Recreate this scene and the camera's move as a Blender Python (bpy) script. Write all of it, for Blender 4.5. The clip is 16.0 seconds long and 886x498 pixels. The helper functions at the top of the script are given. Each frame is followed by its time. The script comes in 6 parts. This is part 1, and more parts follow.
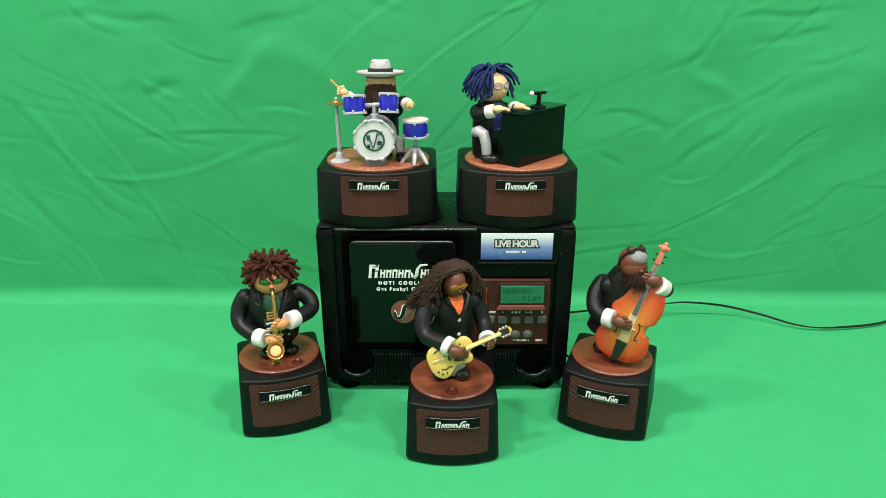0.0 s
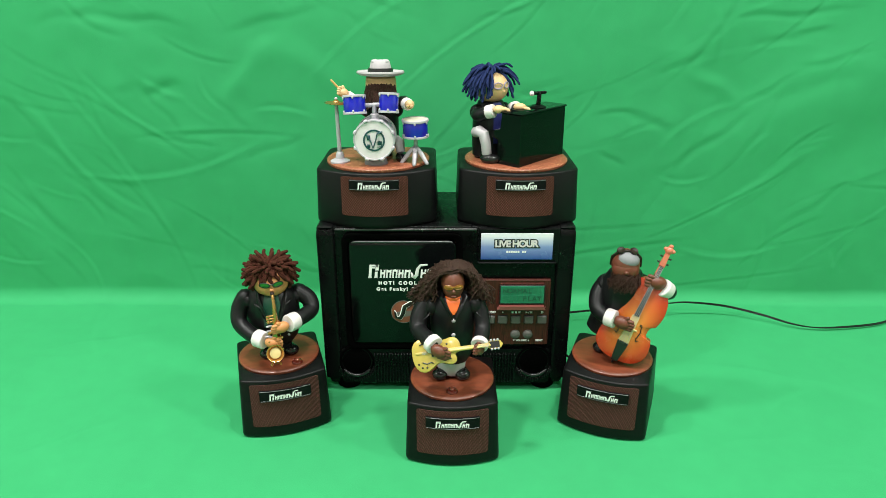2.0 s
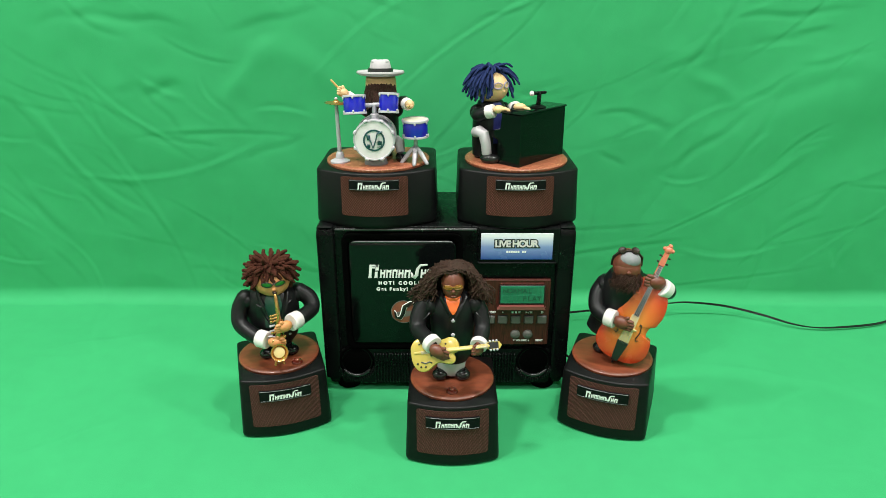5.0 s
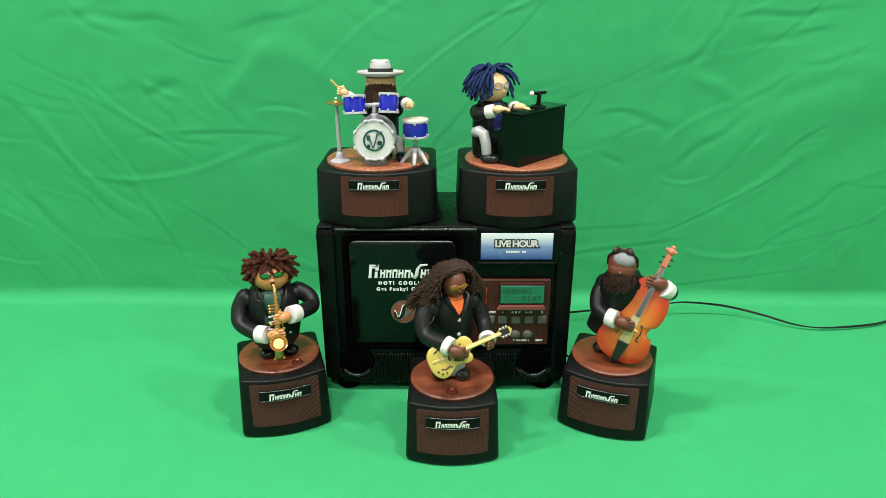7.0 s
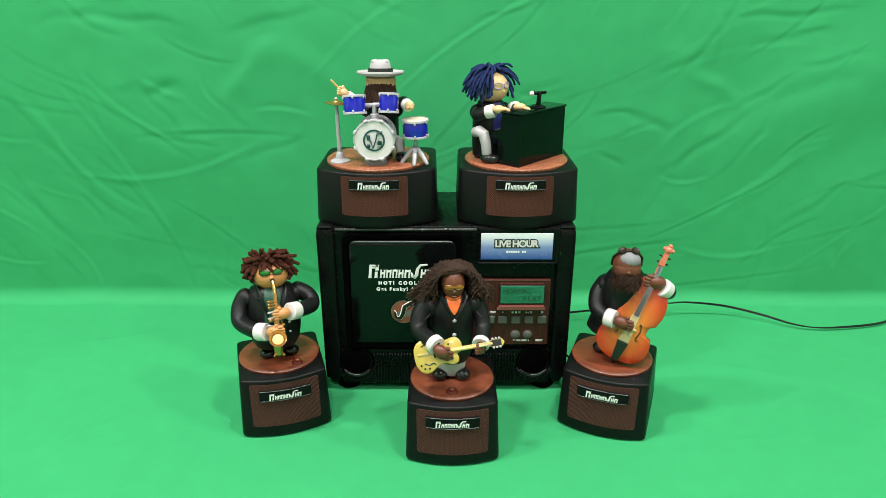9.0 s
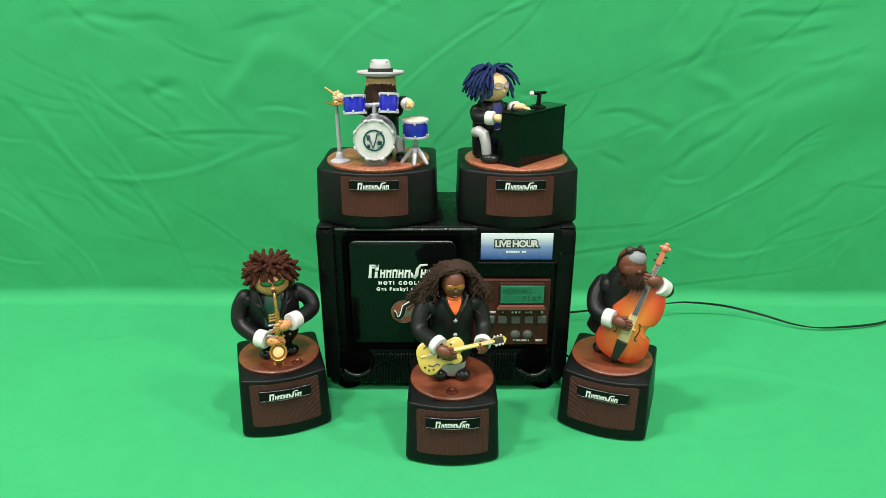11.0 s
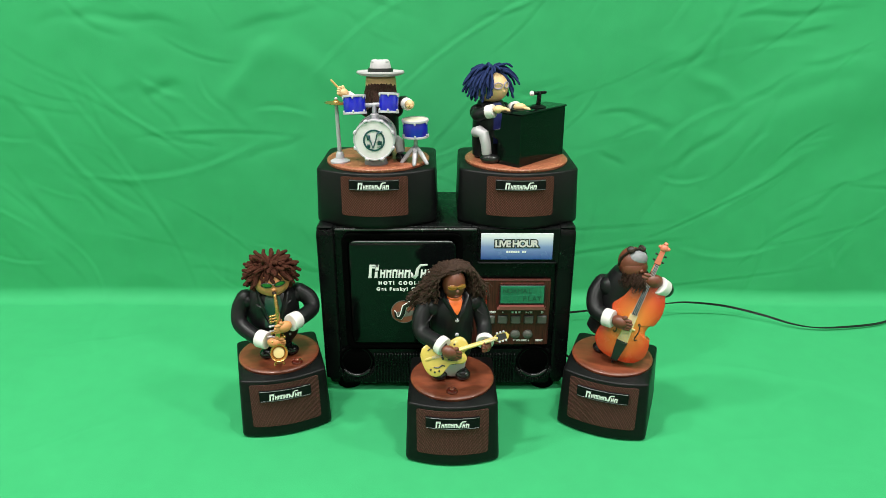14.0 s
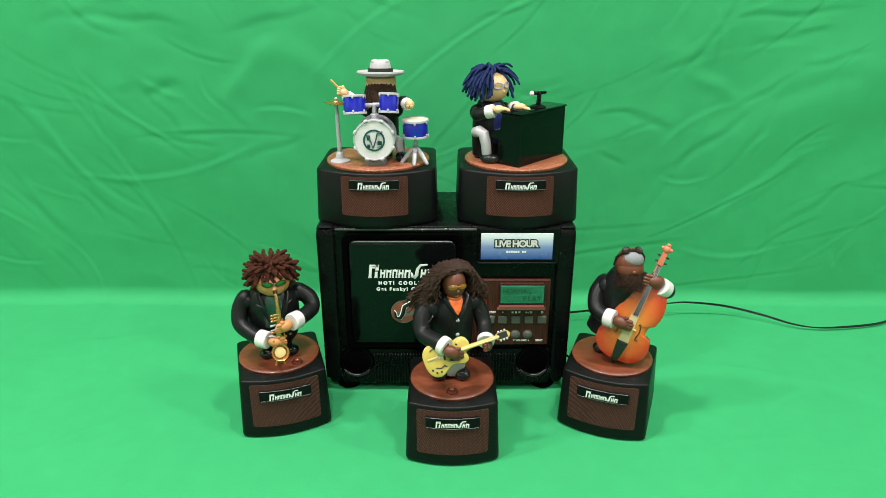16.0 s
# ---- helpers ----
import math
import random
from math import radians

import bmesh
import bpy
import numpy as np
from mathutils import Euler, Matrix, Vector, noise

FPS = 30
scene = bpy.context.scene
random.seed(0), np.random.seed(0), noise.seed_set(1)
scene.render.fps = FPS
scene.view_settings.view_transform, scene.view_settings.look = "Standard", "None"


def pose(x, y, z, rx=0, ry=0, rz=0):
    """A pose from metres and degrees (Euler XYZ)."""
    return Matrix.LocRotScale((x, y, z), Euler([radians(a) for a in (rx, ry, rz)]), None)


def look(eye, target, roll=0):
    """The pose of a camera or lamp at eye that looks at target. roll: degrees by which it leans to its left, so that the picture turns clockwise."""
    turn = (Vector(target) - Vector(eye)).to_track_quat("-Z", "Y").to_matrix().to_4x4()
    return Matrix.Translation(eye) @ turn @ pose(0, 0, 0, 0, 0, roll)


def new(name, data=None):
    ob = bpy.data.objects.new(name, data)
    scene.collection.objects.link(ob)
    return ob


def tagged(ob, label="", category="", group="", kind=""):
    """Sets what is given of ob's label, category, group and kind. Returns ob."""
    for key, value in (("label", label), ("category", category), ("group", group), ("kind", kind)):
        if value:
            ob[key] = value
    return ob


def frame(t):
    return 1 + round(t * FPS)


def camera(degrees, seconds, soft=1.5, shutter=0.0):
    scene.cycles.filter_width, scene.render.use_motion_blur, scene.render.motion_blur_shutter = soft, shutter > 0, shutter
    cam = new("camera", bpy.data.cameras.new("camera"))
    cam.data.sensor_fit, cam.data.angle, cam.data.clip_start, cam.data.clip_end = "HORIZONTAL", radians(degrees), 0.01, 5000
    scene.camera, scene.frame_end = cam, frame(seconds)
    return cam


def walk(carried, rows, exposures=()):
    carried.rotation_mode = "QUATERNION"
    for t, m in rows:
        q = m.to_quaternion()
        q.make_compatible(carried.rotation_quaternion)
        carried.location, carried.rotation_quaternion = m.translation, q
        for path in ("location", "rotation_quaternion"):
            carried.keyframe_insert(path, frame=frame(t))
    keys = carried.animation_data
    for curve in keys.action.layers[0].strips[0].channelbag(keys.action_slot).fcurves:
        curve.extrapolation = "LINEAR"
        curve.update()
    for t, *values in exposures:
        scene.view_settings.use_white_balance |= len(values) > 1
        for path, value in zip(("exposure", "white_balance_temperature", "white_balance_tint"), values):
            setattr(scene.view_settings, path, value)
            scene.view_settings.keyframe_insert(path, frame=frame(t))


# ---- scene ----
cam = camera(66.32, 16.0, soft=0.9)
EYE = Vector((0.0, -0.73, 0.475))
VIEW = look(EYE, EYE + Vector((0, math.cos(radians(21.5)), -math.sin(radians(21.5)))))
walk(cam, [(0.0, VIEW), (16.0, VIEW)], exposures=[(0.0, 0.0), (16.0, 0.0)])

# ---------------------------------------------------------------- light
world = bpy.data.worlds.new("room_air")
scene.world = world
world.use_nodes = True
world.node_tree.nodes["Background"].inputs[0].default_value = (0.9, 0.95, 1.0, 1)
world.node_tree.nodes["Background"].inputs[1].default_value = 0.25
# inner two follow the cast shadows; outer two and rear one are added fill
LAMPS = [(-0.62, -0.48, 33.0), (0.5, -0.48, 27.5), (-1.75, -0.7, 33.0), (1.75, -0.7, 25.0), (0.0, -1.9, 27.0)]
for lx, ly, watt in LAMPS:
    data = bpy.data.lights.new("ceiling_and_fill_light", "AREA")
    data.shape, data.size, data.size_y, data.energy = "RECTANGLE", 0.13, 0.19, watt
    data.color = (1.0, 0.985, 0.95)
    lamp = new("ceiling_and_fill_beam", data)
    lamp.matrix_world = look((lx, ly, 2.32), (lx * 0.6, -0.35, 0.0))


# ---------------------------------------------------------------- materials
def material(name, colour, rough=0.5, metal=0.0, scale=60.0, vary=0.12, bump=0.0, bump_scale=None, coat=0.0, emit=0.0, spec=0.5):
    m = bpy.data.materials.new(name)
    m.use_nodes = True
    nt = m.node_tree
    b = nt.nodes["Principled BSDF"]
    co = nt.nodes.new("ShaderNodeTexCoord")
    n1 = nt.nodes.new("ShaderNodeTexNoise")
    n1.inputs["Scale"].default_value, n1.inputs["Detail"].default_value = scale, 6
    n2 = nt.nodes.new("ShaderNodeTexNoise")
    n2.inputs["Scale"].default_value, n2.inputs["Detail"].default_value = scale * 7, 3
    nt.links.new(co.outputs["Object"], n1.inputs["Vector"])
    nt.links.new(co.outputs["Object"], n2.inputs["Vector"])
    mix = nt.nodes.new("ShaderNodeMath")
    mix.operation = "ADD"
    nt.links.new(n1.outputs["Fac"], mix.inputs[0])
    nt.links.new(n2.outputs["Fac"], mix.inputs[1])
    ramp = nt.nodes.new("ShaderNodeMapRange")
    ramp.inputs["From Min"].default_value, ramp.inputs["From Max"].default_value = 0.6, 1.4
    ramp.inputs["To Min"].default_value, ramp.inputs["To Max"].default_value = 1 - vary, 1 + vary
    nt.links.new(mix.outputs[0], ramp.inputs["Value"])
    mul = nt.nodes.new("ShaderNodeVectorMath")
    mul.operation = "SCALE"
    mul.inputs[0].default_value = colour
    nt.links.new(ramp.outputs["Result"], mul.inputs["Scale"])
    nt.links.new(mul.outputs["Vector"], b.inputs["Base Color"])
    rr = nt.nodes.new("ShaderNodeMapRange")
    rr.inputs["From Min"].default_value, rr.inputs["From Max"].default_value = 0.3, 0.7
    rr.inputs["To Min"].default_value, rr.inputs["To Max"].default_value = max(0.02, rough - 0.06), min(1, rough + 0.06)
    nt.links.new(n1.outputs["Fac"], rr.inputs["Value"])
    nt.links.new(rr.outputs["Result"], b.inputs["Roughness"])
    b.inputs["Metallic"].default_value = metal
    b.inputs["Specular IOR Level"].default_value = spec
    b.inputs["Coat Weight"].default_value = coat
    b.inputs["Coat Roughness"].default_value = 0.12
    if emit:
        b.inputs["Emission Color"].default_value = (*colour, 1)
        b.inputs["Emission Strength"].default_value = emit
    if bump:
        n3 = nt.nodes.new("ShaderNodeTexNoise")
        n3.inputs["Scale"].default_value, n3.inputs["Detail"].default_value = bump_scale or scale * 10, 4
        nt.links.new(co.outputs["Object"], n3.inputs["Vector"])
        bp = nt.nodes.new("ShaderNodeBump")
        bp.inputs["Strength"].default_value, bp.inputs["Distance"].default_value = bump, 0.001
        nt.links.new(n3.outputs["Fac"], bp.inputs["Height"])
        nt.links.new(bp.outputs["Normal"], b.inputs["Normal"])
    return m


def woven(name, dark, light, pitch):
    """Speaker cloth: two crossed waves as colour and relief."""
    m = material(name, light, 0.85, bump=0.0, spec=0.12)
    nt = m.node_tree
    b = nt.nodes["Principled BSDF"]
    co = nt.nodes.new("ShaderNodeTexCoord")
    waves = []
    for turn in (32, -32):
        mp = nt.nodes.new("ShaderNodeMapping")
        mp.inputs["Rotation"].default_value = (0, radians(turn), 0)
        nt.links.new(co.outputs["Object"], mp.inputs["Vector"])
        w = nt.nodes.new("ShaderNodeTexWave")
        w.bands_direction = "Z"
        w.inputs["Scale"].default_value = 0.314 / pitch
        w.inputs["Distortion"].default_value = 0.4
        nt.links.new(mp.outputs["Vector"], w.inputs["Vector"])
        waves.append(w)
    mx = nt.nodes.new("ShaderNodeMath")
    mx.operation = "MULTIPLY"
    nt.links.new(waves[0].outputs["Fac"], mx.inputs[0])
    nt.links.new(waves[1].outputs["Fac"], mx.inputs[1])
    cr = nt.nodes.new("ShaderNodeValToRGB")
    cr.color_ramp.elements[0].color, cr.color_ramp.elements[1].color = (*dark, 1), (*light, 1)
    cr.color_ramp.elements[0].position, cr.color_ramp.elements[1].position = 0.05, 0.6
    nt.links.new(mx.outputs[0], cr.inputs["Fac"])
    nt.links.new(cr.outputs["Color"], b.inputs["Base Color"])
    bp = nt.nodes.new("ShaderNodeBump")
    bp.inputs["Strength"].default_value, bp.inputs["Distance"].default_value = 0.7, 0.0006
    nt.links.new(mx.outputs[0], bp.inputs["Height"])
    nt.links.new(bp.outputs["Normal"], b.inputs["Normal"])
    return m


def wood(name, dark, light, stretch, scale, rough=0.4, coat=0.2, bump=0.2, lines=0.0):
    """Long-grained wood; lines: how strongly pale grain lines are carved into it."""
    m = material(name, light, rough, coat=coat)
    nt = m.node_tree
    b = nt.nodes["Principled BSDF"]
    co = nt.nodes.new("ShaderNodeTexCoord")
    mp = nt.nodes.new("ShaderNodeMapping")
    mp.inputs["Scale"].default_value = stretch
    nt.links.new(co.outputs["Object"], mp.inputs["Vector"])
    n = nt.nodes.new("ShaderNodeTexNoise")
    n.inputs["Scale"].default_value, n.inputs["Detail"].default_value, n.inputs["Distortion"].default_value = scale, 8, 0.6
    nt.links.new(mp.outputs["Vector"], n.inputs["Vector"])
    cr = nt.nodes.new("ShaderNodeValToRGB")
    cr.color_ramp.elements[0].color, cr.color_ramp.elements[1].color = (*dark, 1), (*light, 1)
    cr.color_ramp.elements[0].position, cr.color_ramp.elements[1].position = 0.3, 0.7
    nt.links.new(n.outputs["Fac"], cr.inputs["Fac"])
    out = cr.outputs["Color"]
    if lines:
        n5 = nt.nodes.new("ShaderNodeTexNoise")
        n5.inputs["Scale"].default_value, n5.inputs["Detail"].default_value, n5.inputs["Distortion"].default_value = scale * 0.42, 2, 0.8
        nt.links.new(mp.outputs["Vector"], n5.inputs["Vector"])
        many = nt.nodes.new("ShaderNodeMath")
        many.operation = "MULTIPLY"
        many.inputs[1].default_value = 15.0
        nt.links.new(n5.outputs["Fac"], many.inputs[0])
        w = nt.nodes.new("ShaderNodeMath")
        w.operation = "PINGPONG"
        w.inputs[1].default_value = 0.5
        nt.links.new(many.outputs[0], w.inputs[0])
        mr = nt.nodes.new("ShaderNodeMapRange")
        mr.inputs["From Min"].default_value, mr.inputs["From Max"].default_value = 0.06, 0.16
        mr.inputs["To Min"].default_value, mr.inputs["To Max"].default_value = lines, 0.0
        nt.links.new(w.outputs[0], mr.inputs["Value"])
        mix = nt.nodes.new("ShaderNodeMixRGB")
        mix.inputs["Color2"].default_value = (0.62, 0.27, 0.14, 1)
        nt.links.new(mr.outputs["Result"], mix.inputs["Fac"])
        nt.links.new(out, mix.inputs["Color1"])
        out = mix.outputs["Color"]
    nt.links.new(out, b.inputs["Base Color"])
    bp = nt.nodes.new("ShaderNodeBump")
    bp.inputs["Strength"].default_value, bp.inputs["Distance"].default_value = bump, 0.0006
    nt.links.new(n.outputs["Fac"], bp.inputs["Height"])
    nt.links.new(bp.outputs["Normal"], b.inputs["Normal"])
    return m


def gradient(name, stops, offset, size, rough, axis=None, coat=0.0):
    """Colour that runs outward from a point (or along an axis) of the object: a sunburst finish, a printed fade."""
    m = material(name, (0.5, 0.5, 0.5), rough, coat=coat)
    nt = m.node_tree
    b = nt.nodes["Principled BSDF"]
    co = nt.nodes.new("ShaderNodeTexCoord")
    mp = nt.nodes.new("ShaderNodeMapping")
    mp.vector_type = "TEXTURE"
    mp.inputs["Location"].default_value, mp.inputs["Scale"].default_value = offset, size
    if axis:
        mp.inputs["Rotation"].default_value = axis
    nt.links.new(co.outputs["Object"], mp.inputs["Vector"])
    g = nt.nodes.new("ShaderNodeTexGradient")
    g.gradient_type = "LINEAR" if axis else "SPHERICAL"
    nt.links.new(mp.outputs["Vector"], g.inputs["Vector"])
    cr = nt.nodes.new("ShaderNodeValToRGB")
    cr.color_ramp.elements[0].position, cr.color_ramp.elements[0].color = stops[0][0], (*stops[0][1], 1)
    cr.color_ramp.elements[1].position, cr.color_ramp.elements[1].color = stops[-1][0], (*stops[-1][1], 1)
    for at, c in stops[1:-1]:
        cr.color_ramp.elements.new(at).color = (*c, 1)
    nt.links.new(g.outputs["Fac"], cr.inputs["Fac"])
    nt.links.new(cr.outputs["Color"], b.inputs["Base Color"])
    return m


CLOTH = material("green_cloth", (0.031, 0.315, 0.115), 0.75, scale=5, vary=0.05, bump=0.12, bump_scale=900, spec=0.25)
PAINT_WALL = material("room_paint", (0.72, 0.71, 0.68), 0.9, scale=3, vary=0.04)
FLOORING = wood("room_floor", (0.18, 0.11, 0.06), (0.3, 0.2, 0.12), (1, 8, 1), 3)
LAMP_GLOW = material("lamp_diffuser", (1, 0.98, 0.95), 0.6, emit=1.0)
BLACK = material("black_plastic", (0.003, 0.0034, 0.0034), 0.28, scale=40, vary=0.2, bump=0.05, bump_scale=2200, spec=0.12)
BLACK_STAND = material("black_stand_plastic", (0.0032, 0.0035, 0.0036), 0.4, scale=30, vary=0.2, bump=0.07, bump_scale=2600, spec=0.2)
NAMEPLATE = material("black_nameplate", (0.004, 0.004, 0.0045), 0.35, spec=0.12)
GLOSS = material("glossy_black_panel", (0.0025, 0.0033, 0.0033), 0.1, scale=20, vary=0.1, spec=0.24)
GLOSS_RIM = material("satin_black_rim", (0.008, 0.009, 0.009), 0.25)
# sheenless black: shade of ports and bezel put into colour; rubber feet too
SHADE_AND_RUBBER = material("hole_shade_and_rubber", (0.0008, 0.0008, 0.0008), 0.8, spec=0.02)
DISC = wood("red_brown_disc", (0.115, 0.027, 0.011), (0.215, 0.052, 0.021), (1, 3, 1), 34, 0.45, 0.1, 0.25)
DISC_CARVED = wood("carved_red_brown_disc", (0.2, 0.055, 0.026), (0.3, 0.085, 0.042), (1, 2.6, 1), 70, 0.45, 0.1, 0.3, lines=0.5)
GRILLE = woven("speaker_cloth", (0.046, 0.02, 0.016), (0.108, 0.042, 0.033), 0.0014)
GRILLE_TOP = woven("bright_speaker_cloth", (0.04, 0.016, 0.011), (0.135, 0.048, 0.033), 0.0015)
WHITE_INK = material("white_ink", (0.82, 0.82, 0.8), 0.5, vary=0.03)
ROSEWOOD = wood("rosewood_veneer", (0.016, 0.005, 0.0035), (0.085, 0.021, 0.0145), (14, 14, 1), 60, 0.42, 0.08, 0.1)
ROSEWOOD.node_tree.nodes["Principled BSDF"].inputs["Specular IOR Level"].default_value = 0.2
# paler rosewood: light caught by ledge and top edge is put into the colour
ROSE_LIT_EDGE = material("rosewood_lit_edge", (0.165, 0.047, 0.038), 0.42, scale=80)
LCD = material("green_lcd", (0.018, 0.15, 0.078), 0.2, emit=0.08, vary=0.08)
LCD_INK = material("lcd_ink", (0.008, 0.05, 0.025), 0.4)
BUTTON = material("grey_button", (0.085, 0.085, 0.075), 0.5, vary=0.1)
RED_WINDOW = material("red_window", (0.09, 0.006, 0.004), 0.15)
RED_LINE = material("red_edge", (0.45, 0.03, 0.015), 0.3)
EMBLEM = material("emblem_red", (0.2, 0.055, 0.03), 0.4)
EMBLEM_GREY = material("emblem_grey", (0.12, 0.11, 0.1), 0.4)
# paler and shinier than the panels, for tubes added as edge highlights
EDGE_HIGHLIGHT = material("edge_highlight_gloss", (0.02, 0.021, 0.021), 0.3, spec=0.9)
RIB = material("ribbed_plastic", (0.003, 0.0035, 0.0035), 0.28, spec=0.28)
CARD = gradient("blue_card", [(0.0, (0.02, 0.055, 0.27)), (0.5, (0.22, 0.29, 0.55)), (0.9, (0.78, 0.79, 0.84))], (0, 0, 0.176), (0.032, 0.032, 0.032), 0.25, axis=(0, radians(-90), 0))
SKIN = material("tan_vinyl", (0.56, 0.24, 0.085), 0.5, scale=50, vary=0.05, bump=0.03)
PALE = material("pale_vinyl", (0.62, 0.42, 0.21), 0.5, scale=50, vary=0.05)
BROWN_SKIN = material("brown_vinyl", (0.125, 0.034, 0.017), 0.45, scale=50, vary=0.08)
JACKET = material("black_vinyl", (0.0062, 0.0062, 0.0068), 0.42, scale=50, vary=0.2, bump=0.05, bump_scale=900, spec=0.24)
LAPEL = material("black_lapel", (0.006, 0.006, 0.0065), 0.38, scale=60, spec=0.3)
CUFF = material("white_cuff", (0.68, 0.63, 0.62), 0.55, vary=0.03)
GREEN_SHIRT = material("dark_green_shirt", (0.008, 0.07, 0.04), 0.5)
ORANGE_SHIRT = material("orange_shirt", (0.75, 0.13, 0.02), 0.5)
BLUE_SHIRT = material("navy_shirt", (0.015, 0.02, 0.14), 0.5)
GREEN_GLASS = material("green_lens", (0.02, 0.16, 0.02), 0.12, vary=0.1)
AMBER_GLASS = material("amber_lens", (0.26, 0.11, 0.014), 0.25)
LILAC = material("lilac_rim", (0.3, 0.25, 0.36), 0.3)
YARN = material("brown_yarn", (0.056, 0.018, 0.011), 0.9, scale=220, vary=0.5, bump=0.8, bump_scale=1800, spec=0.1)
CURLS = material("dark_curls", (0.043, 0.022, 0.0145), 0.6, scale=300, vary=0.5, bump=0.8, bump_scale=1500, spec=0.2)
NAVY_YARN = material("navy_yarn", (0.016, 0.026, 0.088), 0.9, scale=220, vary=0.5, bump=0.6, bump_scale=1800, spec=0.1)
BEARD = material("brown_beard", (0.036, 0.018, 0.012), 0.8, scale=300, vary=0.4, bump=0.6, spec=0.15)
GREY_CAP = material("grey_hair", (0.2, 0.2, 0.215), 0.65)
GOGGLE = material("brown_goggles", (0.02, 0.011, 0.008), 0.4, spec=0.3)
GOLD = material("gold_lacquer", (0.56, 0.3, 0.1), 0.26, metal=0.9, vary=0.06)
BELL_IN = material("pale_gold", (0.6, 0.46, 0.2), 0.6, metal=0.0, vary=0.04)
GUITAR_YELLOW = material("yellow_lacquer", (0.48, 0.36, 0.072), 0.3, scale=30, vary=0.06, coat=0.3)
GUITAR_CREAM = material("cream_neck", (0.55, 0.42, 0.11), 0.35, vary=0.06)
INK = material("black_ink", (0.01, 0.01, 0.01), 0.35)
SILVER = material("silver_plastic", (0.46, 0.43, 0.47), 0.42, metal=0.1, vary=0.05)
SILVER_DARK = material("grey_metal", (0.2, 0.2, 0.21), 0.4, metal=0.4)
BURST = gradient("sunburst_lacquer", [(0.0, (0.36, 0.018, 0.006)), (0.3, (0.5, 0.042, 0.009)), (0.62, (0.64, 0.135, 0.02)), (1.0, (0.74, 0.31, 0.055))], (0, -0.008, 0.05), (0.039, 0.034, 0.066), 0.25, coat=0.4)
SCROLL = material("salmon_scroll", (0.6, 0.17, 0.1), 0.35)
HAT = material("grey_felt_hat", (0.41, 0.385, 0.4), 0.7, vary=0.04)
TAN_FACE = material("sand_face", (0.48, 0.3, 0.14), 0.55)
DRUM_BLUE = material("blue_shell", (0.008, 0.012, 0.4), 0.18, vary=0.08, coat=0.3)
DRUM_HEAD = material("white_drumhead", (0.7, 0.62, 0.65), 0.45, vary=0.03)
DRUM_CREAM = material("cream_drumhead", (0.66, 0.6, 0.48), 0.5, vary=0.03)
TEAL = material("dark_teal_ink", (0.01, 0.06, 0.07), 0.5)
STICK = material("wooden_stick", (0.55, 0.33, 0.12), 0.45)
TROUSERS = material("light_grey_trousers", (0.43, 0.4, 0.42), 0.5, vary=0.04)
SHOE = material("glossy_black_shoe", (0.008, 0.008, 0.008), 0.15)
PIANO = material("black_piano_lacquer", (0.0025, 0.0042, 0.0034), 0.06, vary=0.05, spec=0.17)
LED_RED = material("red_lamp_cap", (0.09, 0.013, 0.007), 0.15)
LED_CLEAR = material("clear_lamp_dome", (0.2, 0.06, 0.035), 0.06)
CABLE = material("black_cable", (0.005, 0.005, 0.005), 0.35, spec=0.3)


